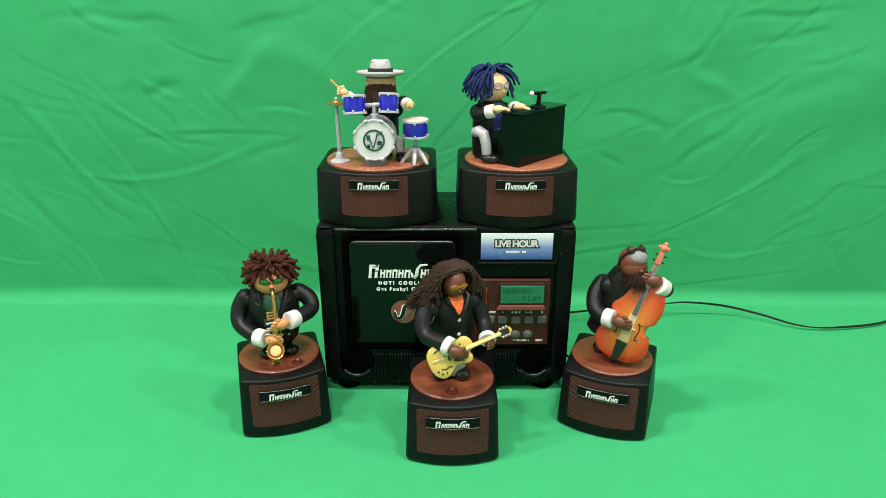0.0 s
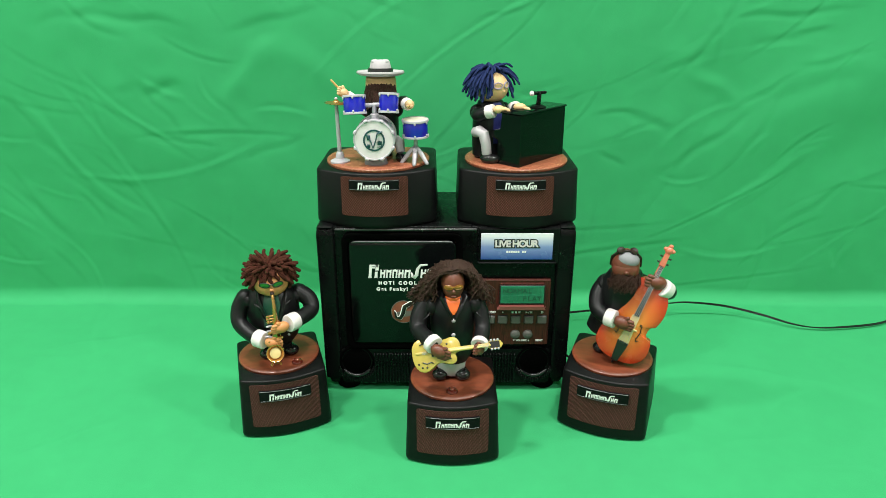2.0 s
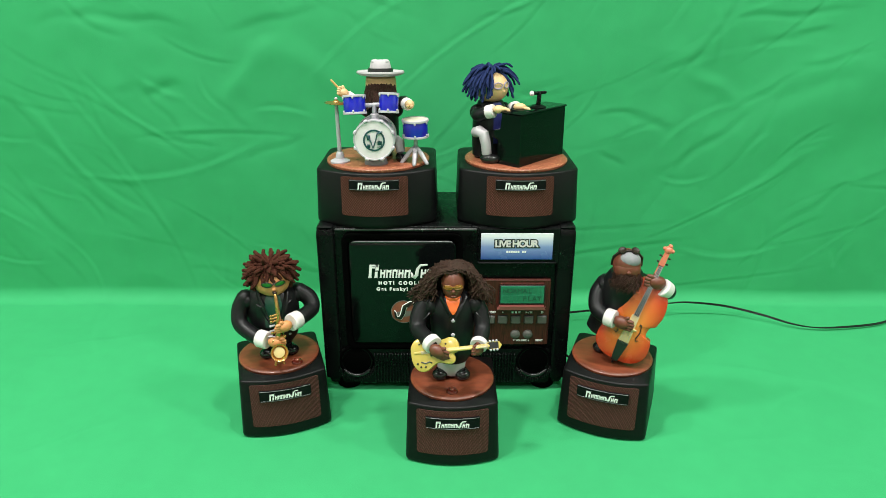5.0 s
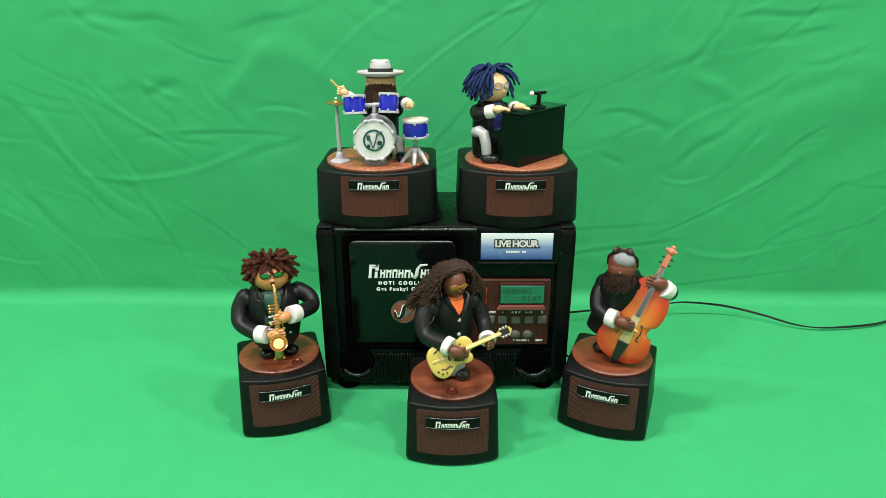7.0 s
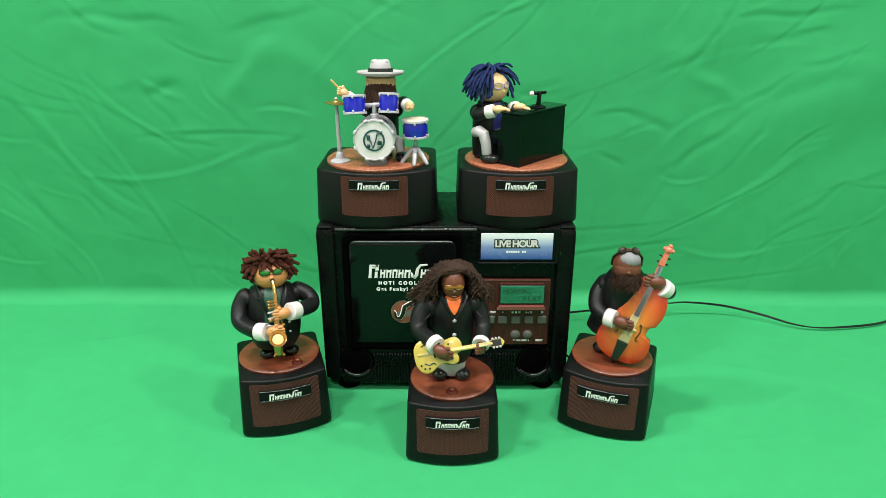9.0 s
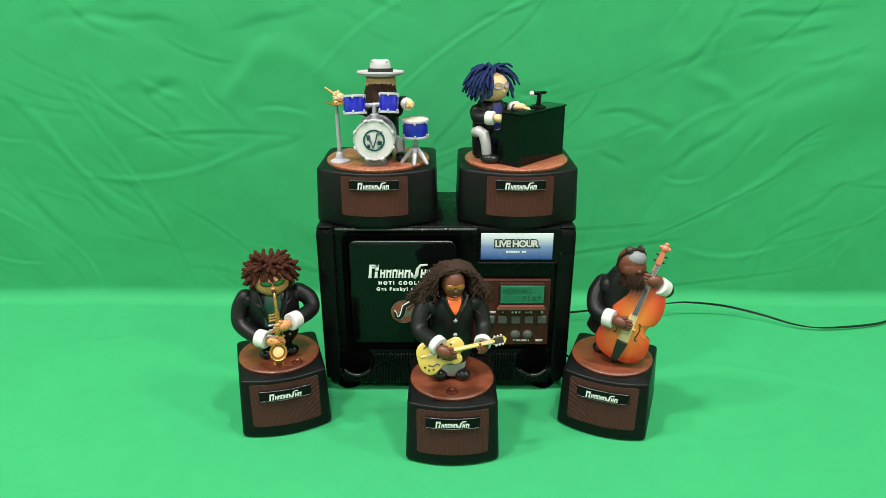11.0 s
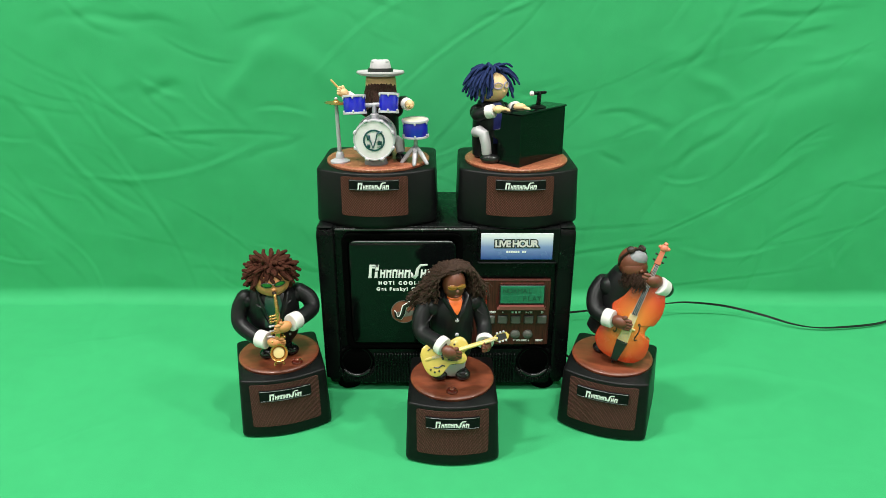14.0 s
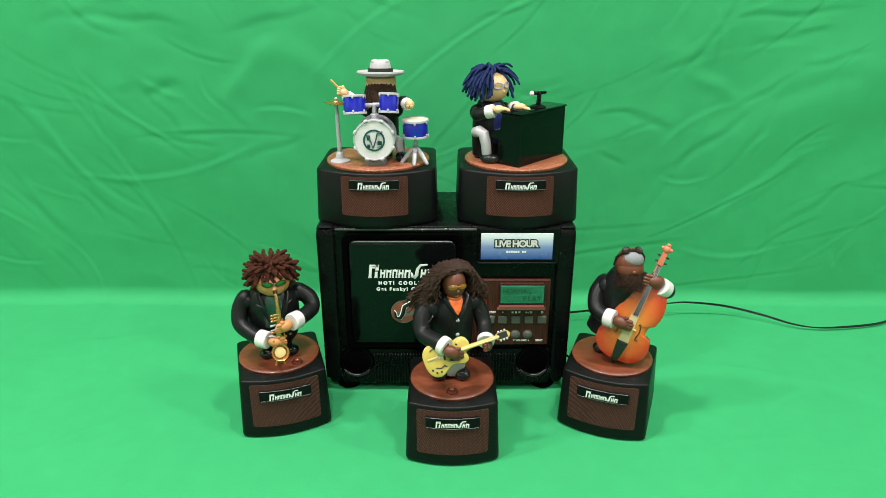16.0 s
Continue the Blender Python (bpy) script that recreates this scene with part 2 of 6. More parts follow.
# ---------------------------------------------------------------- mesh tools
class Geo:
    """Collects rings and faces with material numbers."""

    def __init__(self):
        self.v, self.f, self.m = [], [], []

    def rings(self, rings, mat=0, cap0=True, cap1=True, closed=True):
        base, n = len(self.v), len(rings[0])
        for r in rings:
            self.v.extend(tuple(p) for p in r)
        for i in range(len(rings) - 1):
            for j in range(n if closed else n - 1):
                a, b = base + i * n + j, base + i * n + (j + 1) % n
                self.f.append((a, b, b + n, a + n))
                self.m.append(mat)
        if cap0:
            self.f.append(tuple(base + j for j in reversed(range(n))))
            self.m.append(mat)
        if cap1:
            self.f.append(tuple(base + (len(rings) - 1) * n + j for j in range(n)))
            self.m.append(mat)
        return self

    def tube(self, path, radii, mat=0, seg=10, flat=1.0, round_end=True):
        path = [Vector(p) for p in path]
        radii = list(radii) if isinstance(radii, (list, tuple)) else [radii] * len(path)
        if round_end:
            d0, d1 = (path[0] - path[1]).normalized(), (path[-1] - path[-2]).normalized()
            r0, r1 = radii[0], radii[-1]
            path = [path[0] + d0 * r0 * k for k in (0.9, 0.55)] + path + [path[-1] + d1 * r1 * k for k in (0.55, 0.9)]
            radii = [r0 * 0.4, r0 * 0.83] + radii + [r1 * 0.83, r1 * 0.4]
        out, up = [], None
        for i, p in enumerate(path):
            d = (path[min(i + 1, len(path) - 1)] - path[max(i - 1, 0)]).normalized()
            if up is None:
                up = d.orthogonal().normalized() if abs(d.z) > 0.9 else Vector((0, 0, 1))
            up = (up - d * up.dot(d)).normalized()
            side = d.cross(up)
            out.append([p + (up * math.cos(a) * flat + side * math.sin(a)) * radii[i] for a in (2 * math.pi * k / seg for k in range(seg))])
        return self.rings(out, mat)

    def lathe(self, profile, mat=0, m=None, seg=28, sx=1.0, sy=1.0, a0=0.0, a1=360.0, caps=True):
        m = m or Matrix()
        full = a1 - a0 >= 360
        k = seg if full else seg + 1
        out = []
        for r, z in profile:
            out.append([m @ Vector((r * sx * math.cos(a), r * sy * math.sin(a), z)) for a in (radians(a0 + (a1 - a0) * j / seg) for j in range(k))])
        return self.rings(out, mat, full and caps, full and caps, full)

    def ball(self, c, r, mat=0, seg=18, turn=None):
        r = r if isinstance(r, (tuple, list)) else (r, r, r)
        m = Matrix.Translation(c) @ (turn or Matrix()) @ Matrix.Diagonal((*r, 1))
        n = max(6, seg // 2)
        return self.lathe([(math.sin(math.pi * max(0.04, min(i, n - 0.04)) / n), -math.cos(math.pi * i / n)) for i in range(n + 1)], mat, m, seg)

    def prism(self, outline, levels, mat=0, m=None, centre=(0, 0)):
        """levels: (height, scale of the outline round the centre)."""
        m = m or Matrix()
        cx, cy = centre
        return self.rings([[m @ Vector((cx + (x - cx) * s, cy + (y - cy) * s, z)) for x, y in outline] for z, s in levels], mat)

    def box(self, size, m, mat=0, bevel=0.0008):
        """A bevelled box centred on m's origin."""
        x, y, z = (k / 2 for k in size)
        b = min(bevel, x * 0.9, y * 0.9, z * 0.9)
        ring = lambda i, h: [m @ Vector(p) for p in ((-x + i, -y + i + b, h), (-x + i + b, -y + i, h), (x - i - b, -y + i, h), (x - i, -y + i + b, h), (x - i, y - i - b, h), (x - i - b, y - i, h), (-x + i + b, y - i, h), (-x + i, y - i - b, h))]
        return self.rings([ring(b, -z), ring(0, -z + b), ring(0, z - b), ring(b, z)], mat)

    def mesh(self, name, mats, sharp=40):
        me = bpy.data.meshes.new(name)
        me.from_pydata(self.v, [], self.f)
        for mt in mats:
            me.materials.append(mt)
        me.polygons.foreach_set("material_index", self.m)
        me.polygons.foreach_set("use_smooth", [True] * len(self.f))
        me.set_sharp_from_angle(angle=radians(sharp))
        me.update()
        return me


def part(name, geo, mats, parent=None, label="", m=None):
    mats = mats if isinstance(mats, (list, tuple)) else [mats]
    ob = new(name, geo if isinstance(geo, bpy.types.Mesh) else geo.mesh(name, mats))
    if parent:
        ob.parent = parent
    if m:
        ob.matrix_basis = m
    return tagged(ob, label)


def fillet(corners, n=5):
    """A closed outline from (x, y, radius) corners, in order."""
    out = []
    k = len(corners)
    for i, (x, y, r) in enumerate(corners):
        p = Vector((x, y))
        if not r:
            out.append((x, y))
            continue
        a, b = Vector(corners[i - 1][:2]) - p, Vector(corners[(i + 1) % k][:2]) - p
        half = a.angle(b) / 2
        t = min(r / math.tan(half), a.length * 0.95, b.length * 0.95)
        p0, p1 = p + a.normalized() * t, p + b.normalized() * t
        for j in range(n + 1):
            s = j / n
            q = p0 * (1 - s) ** 2 + p * 2 * s * (1 - s) + p1 * s * s
            out.append((q.x, q.y))
    return out


def rounded(x0, x1, z0, z1, r, n=5):
    return fillet([(x0, z0, r), (x1, z0, r), (x1, z1, r), (x0, z1, r)], n)


FACE = Matrix(((1, 0, 0, 0), (0, 0, -1, 0), (0, 1, 0, 0), (0, 0, 0, 1)))  # outline x, y to x, z; height to -y


def lettering(name, body, size, mat, parent, m, label="", extrude=0.0002, bold=0.0, space=1.0):
    """Words in the built-in font as a mesh, centred, standing on the x-z plane of m."""
    cu = bpy.data.curves.new(name, "FONT")
    cu.body, cu.size, cu.extrude, cu.align_x, cu.align_y, cu.offset, cu.space_character = body, size, extrude, "CENTER", "CENTER", bold, space
    tmp = new("text_tmp", cu)
    bpy.context.view_layer.update()
    me = bpy.data.meshes.new_from_object(tmp.evaluated_get(bpy.context.evaluated_depsgraph_get()))
    bpy.data.objects.remove(tmp)
    me.materials.clear()
    me.materials.append(mat)
    ob = new(name, me)
    ob.parent = parent
    ob.matrix_basis = m @ FACE
    return tagged(ob, label)


def thing(name, m, label, category, group=""):
    ob = new(name)
    ob.empty_display_size = 0.02
    ob.matrix_world = m
    return tagged(ob, label, category, group)


def wordmark(g, width, m, mat=0):
    """The brand's word as plain slanted blocks: a tall first block, seven small ones and a swash."""
    u = width / 10.0

    def slab(xa, xb, za, zb):
        lean = 0.1
        g.rings([[m @ Vector((p[0] * u + lean * p[1] * u - width / 2, h, p[1] * u)) for p in ((xa, za), (xb, za), (xb, zb), (xa, zb))] for h in (0, -0.0003)], mat)
    for x, w, z1, bar in ((0.8, 1.5, 1.15, 0.75), (2.2, 0.86, 0.35, -0.2), (3.1, 0.86, 0.35, 0.1), (4.0, 0.86, 0.35, 0.25), (4.9, 0.86, 0.35, -0.2), (5.85, 1.0, 0.35, 0.15), (8.2, 0.9, 0.4, -0.25), (9.25, 1.1, 0.4, 0.15)):
        w *= 0.86
        t = w * 0.31
        right = z1 if bar < 0.7 else 0.05
        slab(x - w / 2, x - w / 2 + t, -0.85, z1)
        slab(x + w / 2 - t, x + w / 2, -0.85, right)
        slab(x - w / 2 + t, x + w / 2 - t, bar - 0.17, bar + 0.17)
        if bar > 0.7:
            slab(x - w / 2 + t, x + w / 2, z1 - 0.35, z1)
            slab(x + w / 2 - t * 0.9, x + w / 2 + 0.12, 0.25, z1)
        for foot in (x - w / 2 + t / 2, x + w / 2 - t / 2):
            slab(foot - t * 0.62, foot + t * 0.62, -0.95, -0.75)
    g.tube([m @ Vector((p[0] * u - width / 2, -0.0002, p[1] * u)) for p in ((6.45, -0.35), (6.5, -0.75), (6.85, -0.9), (7.15, -0.5), (7.35, 0.5), (7.75, 1.05), (8.7, 1.15))], [u * 0.3, u * 0.34, u * 0.34, u * 0.3, u * 0.26, u * 0.2, u * 0.16], mat, 6, 0.3)


# ---------------------------------------------------------------- the room and the cloth
def room():
    for name, size, at in (("wall_north", (5.2, 0.1, 2.6), (0, 1.05, 1.25)), ("wall_south", (5.2, 0.1, 2.6), (0, -3.05, 1.25)), ("wall_east", (0.1, 4.0, 2.6), (2.55, -1.0, 1.25)), ("wall_west", (0.1, 4.0, 2.6), (-2.55, -1.0, 1.25))):
        tagged(part(name, Geo().box(size, Matrix.Translation(at), 0, 0.002), PAINT_WALL), "plain off-white painted room wall", "wall", kind="structure")
    tagged(part("floor", Geo().box((5.2, 4.2, 0.05), pose(0, -1.0, -0.037), 0, 0.002), FLOORING), "brown wooden floor under the green cloth", "floor", kind="structure")
    tagged(part("ceiling", Geo().box((5.2, 4.2, 0.06), pose(0, -1.0, 2.45), 0, 0.002), PAINT_WALL), "plain white ceiling", "ceiling", kind="structure")
    # unseen fittings for all five lamps, the added fill ones too
    for lx, ly, _ in LAMPS:
        lamp = thing("ceiling_and_fill_light", pose(lx, ly, 2.42), "flat white rectangular ceiling light out of view, some added as fill", "lamp", "ceiling lights")
        part("frame", Geo().box((0.2, 0.26, 0.03), pose(0, 0, -0.015), 0, 0.004), PAINT_WALL, lamp)
        part("diffuser", Geo().box((0.16, 0.22, 0.012), pose(0, 0, -0.037), 0, 0.003), LAMP_GLOW, lamp)


# folds of the hanging part: x0, z0, x1, z1, half width, height
FOLDS_A = [(-0.95, 0.47, -0.55, 0.02, 0.03, 0.009), (-0.62, 0.62, -0.3, 0.32, 0.02, 0.005), (-0.33, 0.3, -0.2, 0.42, 0.012, 0.004), (-0.44, 0.325, -0.36, 0.335, 0.008, 0.005), (-0.3, 0.4, -0.12, 0.33, 0.016, 0.004), (-0.7, 0.55, -0.42, 0.52, 0.009, 0.003), (-0.5, 0.66, -0.1, 0.675, 0.01, 0.003), (-0.75, 0.66, -0.6, 0.58, 0.012, 0.004), (-1.05, 0.62, -0.85, 0.5, 0.02, 0.006)]
FOLDS_B = [(0.3, 0.12, 0.85, 0.5, 0.04, 0.009), (0.42, 0.1, 1.0, 0.4, 0.035, 0.008), (0.34, 0.36, 0.44, 0.3, 0.01, 0.005), (0.44, 0.3, 0.62, 0.36, 0.012, 0.004), (0.62, 0.42, 0.8, 0.58, 0.02, 0.006), (0.55, 0.58, 0.92, 0.68, 0.012, 0.004), (0.8, 0.1, 1.1, 0.28, 0.025, 0.006), (0.72, 0.7, 1.0, 0.52, 0.014, 0.004), (0.3, 0.66, 0.6, 0.7, 0.01, 0.003)]
# folds of the lying part: x0, y0, x1, y1, half width, height
FOLDS_C = [(-0.75, 0.2, -0.3, 0.12, 0.02, 0.004), (-0.7, -0.05, -0.3, -0.2, 0.025, 0.004), (-0.3, -0.3, -0.05, -0.2, 0.015, 0.003), (0.3, 0.05, 0.62, -0.1, 0.02, 0.004), (0.35, -0.2, 0.6, -0.02, 0.02, 0.003), (0.1, -0.28, 0.4, -0.32, 0.015, 0.003), (-0.45, -0.35, -0.1, -0.05, 0.02, 0.003), (0.22, 0.21, 0.42, 0.235, 0.008, 0.004), (0.3, 0.18, 0.5, 0.2, 0.008, 0.003)]

# sharper creases of the hanging part (two halves) and of the lying part: both ends
CREASES_A = [(-0.62, 0.33, -0.56, 0.25), (-0.6, 0.27, -0.53, 0.18), (-0.58, 0.22, -0.47, 0.12), (-0.54, 0.2, -0.45, 0.18), (-0.43, 0.26, -0.33, 0.27), (-0.41, 0.26, -0.33, 0.25), (-0.57, 0.42, -0.46, 0.44), (-0.51, 0.43, -0.36, 0.42), (-0.49, 0.32, -0.4, 0.35), (-0.44, 0.34, -0.38, 0.27), (-0.33, 0.32, -0.28, 0.27), (-0.3, 0.41, -0.17, 0.44), (-0.65, 0.19, -0.58, 0.1), (-0.3, 0.23, -0.2, 0.26)]
CREASES_B = [(0.23, 0.24, 0.27, 0.22), (0.22, 0.25, 0.32, 0.29), (0.31, 0.35, 0.37, 0.38), (0.39, 0.43, 0.56, 0.44), (0.43, 0.39, 0.55, 0.41), (0.49, 0.36, 0.61, 0.39), (0.33, 0.21, 0.45, 0.3), (0.41, 0.13, 0.55, 0.25), (0.52, 0.12, 0.66, 0.23), (0.26, 0.3, 0.34, 0.27), (0.59, 0.19, 0.66, 0.22), (0.42, 0.3, 0.51, 0.36)]
CREASES_C = [(-0.47, -0.14, -0.37, -0.06), (-0.13, -0.07, -0.06, -0.0), (0.07, -0.11, 0.12, -0.06), (-0.28, -0.12, -0.26, -0.0), (-0.57, 0.09, -0.4, 0.15), (0.24, -0.13, 0.4, -0.09), (0.35, 0.06, 0.51, -0.0)]


def cloth():
    """One sheet: it lies on the floor, turns up in a soft curve and hangs as a backdrop."""
    xs = np.concatenate([np.linspace(-2.4, -1.0, 40, endpoint=False), np.linspace(-1.0, 1.0, 680, endpoint=False), np.linspace(1.0, 2.4, 41)])
    back, rad, front, height = 0.257, 0.021, -1.6, 1.05
    flat, bend = back - rad - front, rad * math.pi / 2
    near = flat - 0.75
    ss = np.concatenate([np.linspace(0, near, 50, endpoint=False), np.linspace(near, flat - 0.01, 200, endpoint=False), np.linspace(flat - 0.01, flat + bend + 0.01, 24, endpoint=False), np.linspace(flat + bend + 0.01, flat + bend + 0.78, 300, endpoint=False), np.linspace(flat + bend + 0.78, flat + bend + height, 20)])
    nx, ns = len(xs), len(ss)
    X, S = np.meshgrid(xs, ss)
    theta = np.clip((S - flat) / rad, 0, math.pi / 2)
    Yb = front + np.minimum(S, flat) + rad * np.sin(theta)
    Zb = rad * (1 - np.cos(theta)) + np.maximum(0, S - flat - bend)
    up = theta / (math.pi / 2)
    D = np.zeros_like(X)
    for folds, wall in ((FOLDS_A, 1), (FOLDS_B, 1), (FOLDS_C, 0)):
        V = Zb if wall else Yb
        for n, (x0, v0, x1, v1, w, h) in enumerate(folds):
            h = -h if n % 2 else h
            ln = math.hypot(x1 - x0, v1 - v0)
            ux, uv = (x1 - x0) / ln, (v1 - v0) / ln
            along = ((X - x0) * ux + (V - v0) * uv) / ln
            across = (X - x0) * -uv + (V - v0) * ux + 0.05 * ln * np.sin(3.1 * along + 9 * x0) + 0.025 * ln * np.sin(8.3 * along + 17 * v0)
            env = np.exp(-((along - 0.5) / 0.36) ** 4)
            D += (h * 0.25 * env * (np.exp(-(across / w) ** 2) - 0.6 * np.exp(-((across - 1.7 * w) / (1.5 * w)) ** 2))) * (up if wall else 1 - up)
    rnd = random.Random(5)
    for creases, wall in ((CREASES_A, 1), (CREASES_B, 1), (CREASES_C, 0)):
        V = Zb if wall else Yb
        for x0, v0, x1, v1 in creases:
            ln = math.hypot(x1 - x0, v1 - v0)
            ux, uv = (x1 - x0) / ln, (v1 - v0) / ln
            along = ((X - x0) * ux + (V - v0) * uv) / ln
            bend, wave, w, h = rnd.uniform(-0.12, 0.12), rnd.uniform(0.008, 0.02), rnd.uniform(0.004, 0.007), rnd.choice((-1, -1, 1)) * rnd.uniform(0.0004, 0.0009)
            across = (X - x0) * -uv + (V - v0) * ux + ln * (bend * along * (1 - along) + wave * np.sin(11 * along + 20 * x0))
            D += h * np.exp(-((along - 0.5) / 0.46) ** 4) * (np.exp(-(across / w) ** 2) - 0.6 * np.exp(-((across - 1.6 * w) / (1.6 * w)) ** 2)) * (up if wall else 1 - up)
    # many short, thin creases, mostly slanting the way the cloth is pulled
    rnd = random.Random(11)
    for k in range(330):
        wall = k < 250
        x0 = rnd.uniform(-1.0, 1.0)
        v0 = rnd.uniform(0.02, 0.75) if wall else rnd.uniform(-0.42, 0.27)
        V = Zb if wall else Yb
        ln = rnd.choice((0.05, 0.09, 0.15, 0.26)) * rnd.uniform(0.8, 1.3)
        ang = radians((rnd.gauss(-38, 24) if x0 < 0 else rnd.gauss(32, 24)) if rnd.random() < 0.8 else rnd.uniform(0, 180))
        w, h = rnd.uniform(0.0022, 0.005), rnd.uniform(0.00012, 0.00062) * (1 if wall else 0.8)
        h *= rnd.choice((-1, -1, 1))
        dx, dv = X - x0, V - v0
        along = (dx * math.cos(ang) + dv * math.sin(ang)) / ln
        across = -dx * math.sin(ang) + dv * math.cos(ang) + rnd.uniform(-0.5, 0.5) * ln * along * along
        D += h * np.exp(-(along * 2) ** 4) * (np.exp(-(across / w) ** 2) - 0.7 * np.exp(-((across - 1.5 * w) / (1.3 * w)) ** 2)) * (up if wall else 1 - up)
    for i in range(ns):
        for j in range(nx):
            a, s = X[i, j], S[i, j]
            n = noise.noise((a * 2.2 + s * 1.1, s * 2.6 - a * 0.9, 3.1)) * 0.0068
            n += (0.5 - abs(noise.noise((a * 5 + s * 2.0, s * 7 - a * 2.5, 7.7)))) * 0.0028
            n += noise.noise((a * 24 + s * 9, s * 26 - a * 7, 1.2)) * 0.0005
            D[i, j] += n * (0.35 + 0.65 * up[i, j])
    near = np.exp(-(np.maximum(0, np.abs(X) - 0.22) / 0.06) ** 2) * np.exp(-(np.maximum(0, np.abs(Yb) - 0.14) / 0.05) ** 2) * (1 - up)
    D = D * (1 - near)
    D = np.where(up < 0.02, np.maximum(D, -0.0015) * 0.8, D)
    # the line where the cloth turns up wanders a little
    wander = np.array([noise.noise((a * 2.3, 4.4, 0)) * 0.012 + noise.noise((a * 9, 1.4, 0)) * 0.006 for a in xs])
    Yb = Yb + wander[None, :] * np.clip((S - (flat - 0.12)) / 0.12, 0, 1)
    P = np.stack([X, Yb - D * np.sin(theta), Zb + D * np.cos(theta) - 0.0015 * (1 - up)], -1).reshape(-1, 3)
    me = bpy.data.meshes.new("green_backdrop_cloth")
    idx = np.arange(nx * ns).reshape(ns, nx)
    q = np.stack([idx[:-1, :-1], idx[:-1, 1:], idx[1:, 1:], idx[1:, :-1]], -1).reshape(-1, 4)
    me.from_pydata(P.tolist(), [], q.tolist())
    me.materials.append(CLOTH)
    me.polygons.foreach_set("use_smooth", [True] * len(q))
    ob = new("backdrop_cloth", me)
    sol = ob.modifiers.new("thickness", "SOLIDIFY")
    sol.thickness, sol.offset = 0.0012, -1
    tagged(ob, "wrinkled bright green cloth hung as a backdrop and spread over the floor", "backdrop", kind="structure")


room()
cloth()


# ---------------------------------------------------------------- figure stands
def stand_outline(hw, corner, mid, back, r):
    arc = [(-hw, corner, r)] + [(hw * t, mid + (corner - mid) * t * t, 0) for t in [k / 8 for k in range(-7, 8)]] + [(hw, corner, r), (hw, back, r), (-hw, back, r)]
    return fillet(arc)


def curved_slab(g, hw, corner, mid, x0, x1, z0, z1, rise, thick, lean, height, r=0.003, mat=0):
    """A rounded plate bent along a stand's front; lean: how the front draws in per metre of height."""
    cols, rows = 24, 4

    def at(x, z, out):
        s = 1 - lean * z
        return Vector((x, (mid + (corner - mid) * (x / hw) ** 2) * s - out, z))
    grid = []
    for i in range(cols + 1):
        x = x0 + (x1 - x0) * (0.5 - 0.5 * math.cos(math.pi * i / cols))
        e = min(x - x0, x1 - x)
        cut = r - math.sqrt(max(0, r * r - (r - e) ** 2)) if e < r else 0
        grid.append([(x, z0 + cut + (z1 - z0 - 2 * cut) * k / rows) for k in range(rows + 1)])
    rings = []
    for col in grid:
        rings.append([at(x, z, rise + thick) for x, z in col] + [at(x, z, rise - 0.002) for x, z in reversed(col)])
    g.rings(rings, mat)
    return at


def stand(name, m, kind, label):
    front = kind == "front"
    hw, corner, mid, back, r, h, lean, rad = (0.05, -0.0485, -0.0595, 0.05, 0.007, 0.07, 0.85, 0.0455) if front else (0.0700, -0.040, -0.067, 0.070, 0.014, 0.0635, 0.5, 0.0605)
    s = thing(name, m, label, "figure stand", "figure stands")
    top = 1 - lean * h
    g = Geo().prism(stand_outline(hw, corner, mid, back, r), [(0, 0.975), (0.0012, 0.992), (0.004, 1 - lean * 0.004), (h - 0.0022, top + 0.002), (h - 0.0008, top - 0.008), (h, top - 0.025)])
    part("body", g, BLACK_STAND, s)
    w = 0.0375
    g = Geo()
    at = curved_slab(g, hw, corner, mid, -w, w, 0.0135 if front else 0.0145, 0.0655 if front else 0.0595, 0.0001, 0.0004, lean, h, 0.0025)
    part("speaker_grille", g, GRILLE if front else GRILLE_TOP, s, "brown woven speaker cloth")
    z0, z1 = (0.0458, 0.0588) if front else (0.0452, 0.0567)
    g = Geo()
    at = curved_slab(g, hw, corner, mid, -0.028, 0.028, z0, z1, 0.0013, 0.0012, lean, h, 0.0006)
    plate = part("nameplate", g, NAMEPLATE, s, "glossy black nameplate with a white wordmark")
    g = Geo()
    zc = (z0 + z1) / 2 - 0.0006
    wordmark(g, 0.036, Matrix.Translation(at(0, zc, 0.0027)))
    for rim in (z0 + 0.0006, z1 - 0.0006):
        g.tube([at(x / 1000, rim, 0.0024) for x in range(-27, 28, 6)], 0.0003, 1, 5)
    part("wordmark", g, [WHITE_INK, SILVER_DARK], plate)
    d = Geo().lathe([(rad - 0.001, h - 0.0005), (rad, h + 0.001), (rad, h + 0.0028), (rad - 0.0012, h + 0.004), (rad - 0.004, h + 0.0045), (0.001, h + 0.0045)], 0, None, 64)
    part("stage_disc", d, DISC if front else DISC_CARVED, s, "red-brown wood-look stage disc")
    return s


def lamp_button(s, x, y):
    g = Geo().lathe([(0.0062, 0.0738), (0.0062, 0.0755), (0.005, 0.0772), (0.0032, 0.0775)], 0, pose(x, y, 0), 24)
    b = part("lamp_button", g, LED_RED, s, "small dark red lamp button")
    part("dome", Geo().ball((x, y, 0.0775), (0.0026, 0.0026, 0.0016), 0, 14), LED_CLEAR, b, "clear lamp dome")


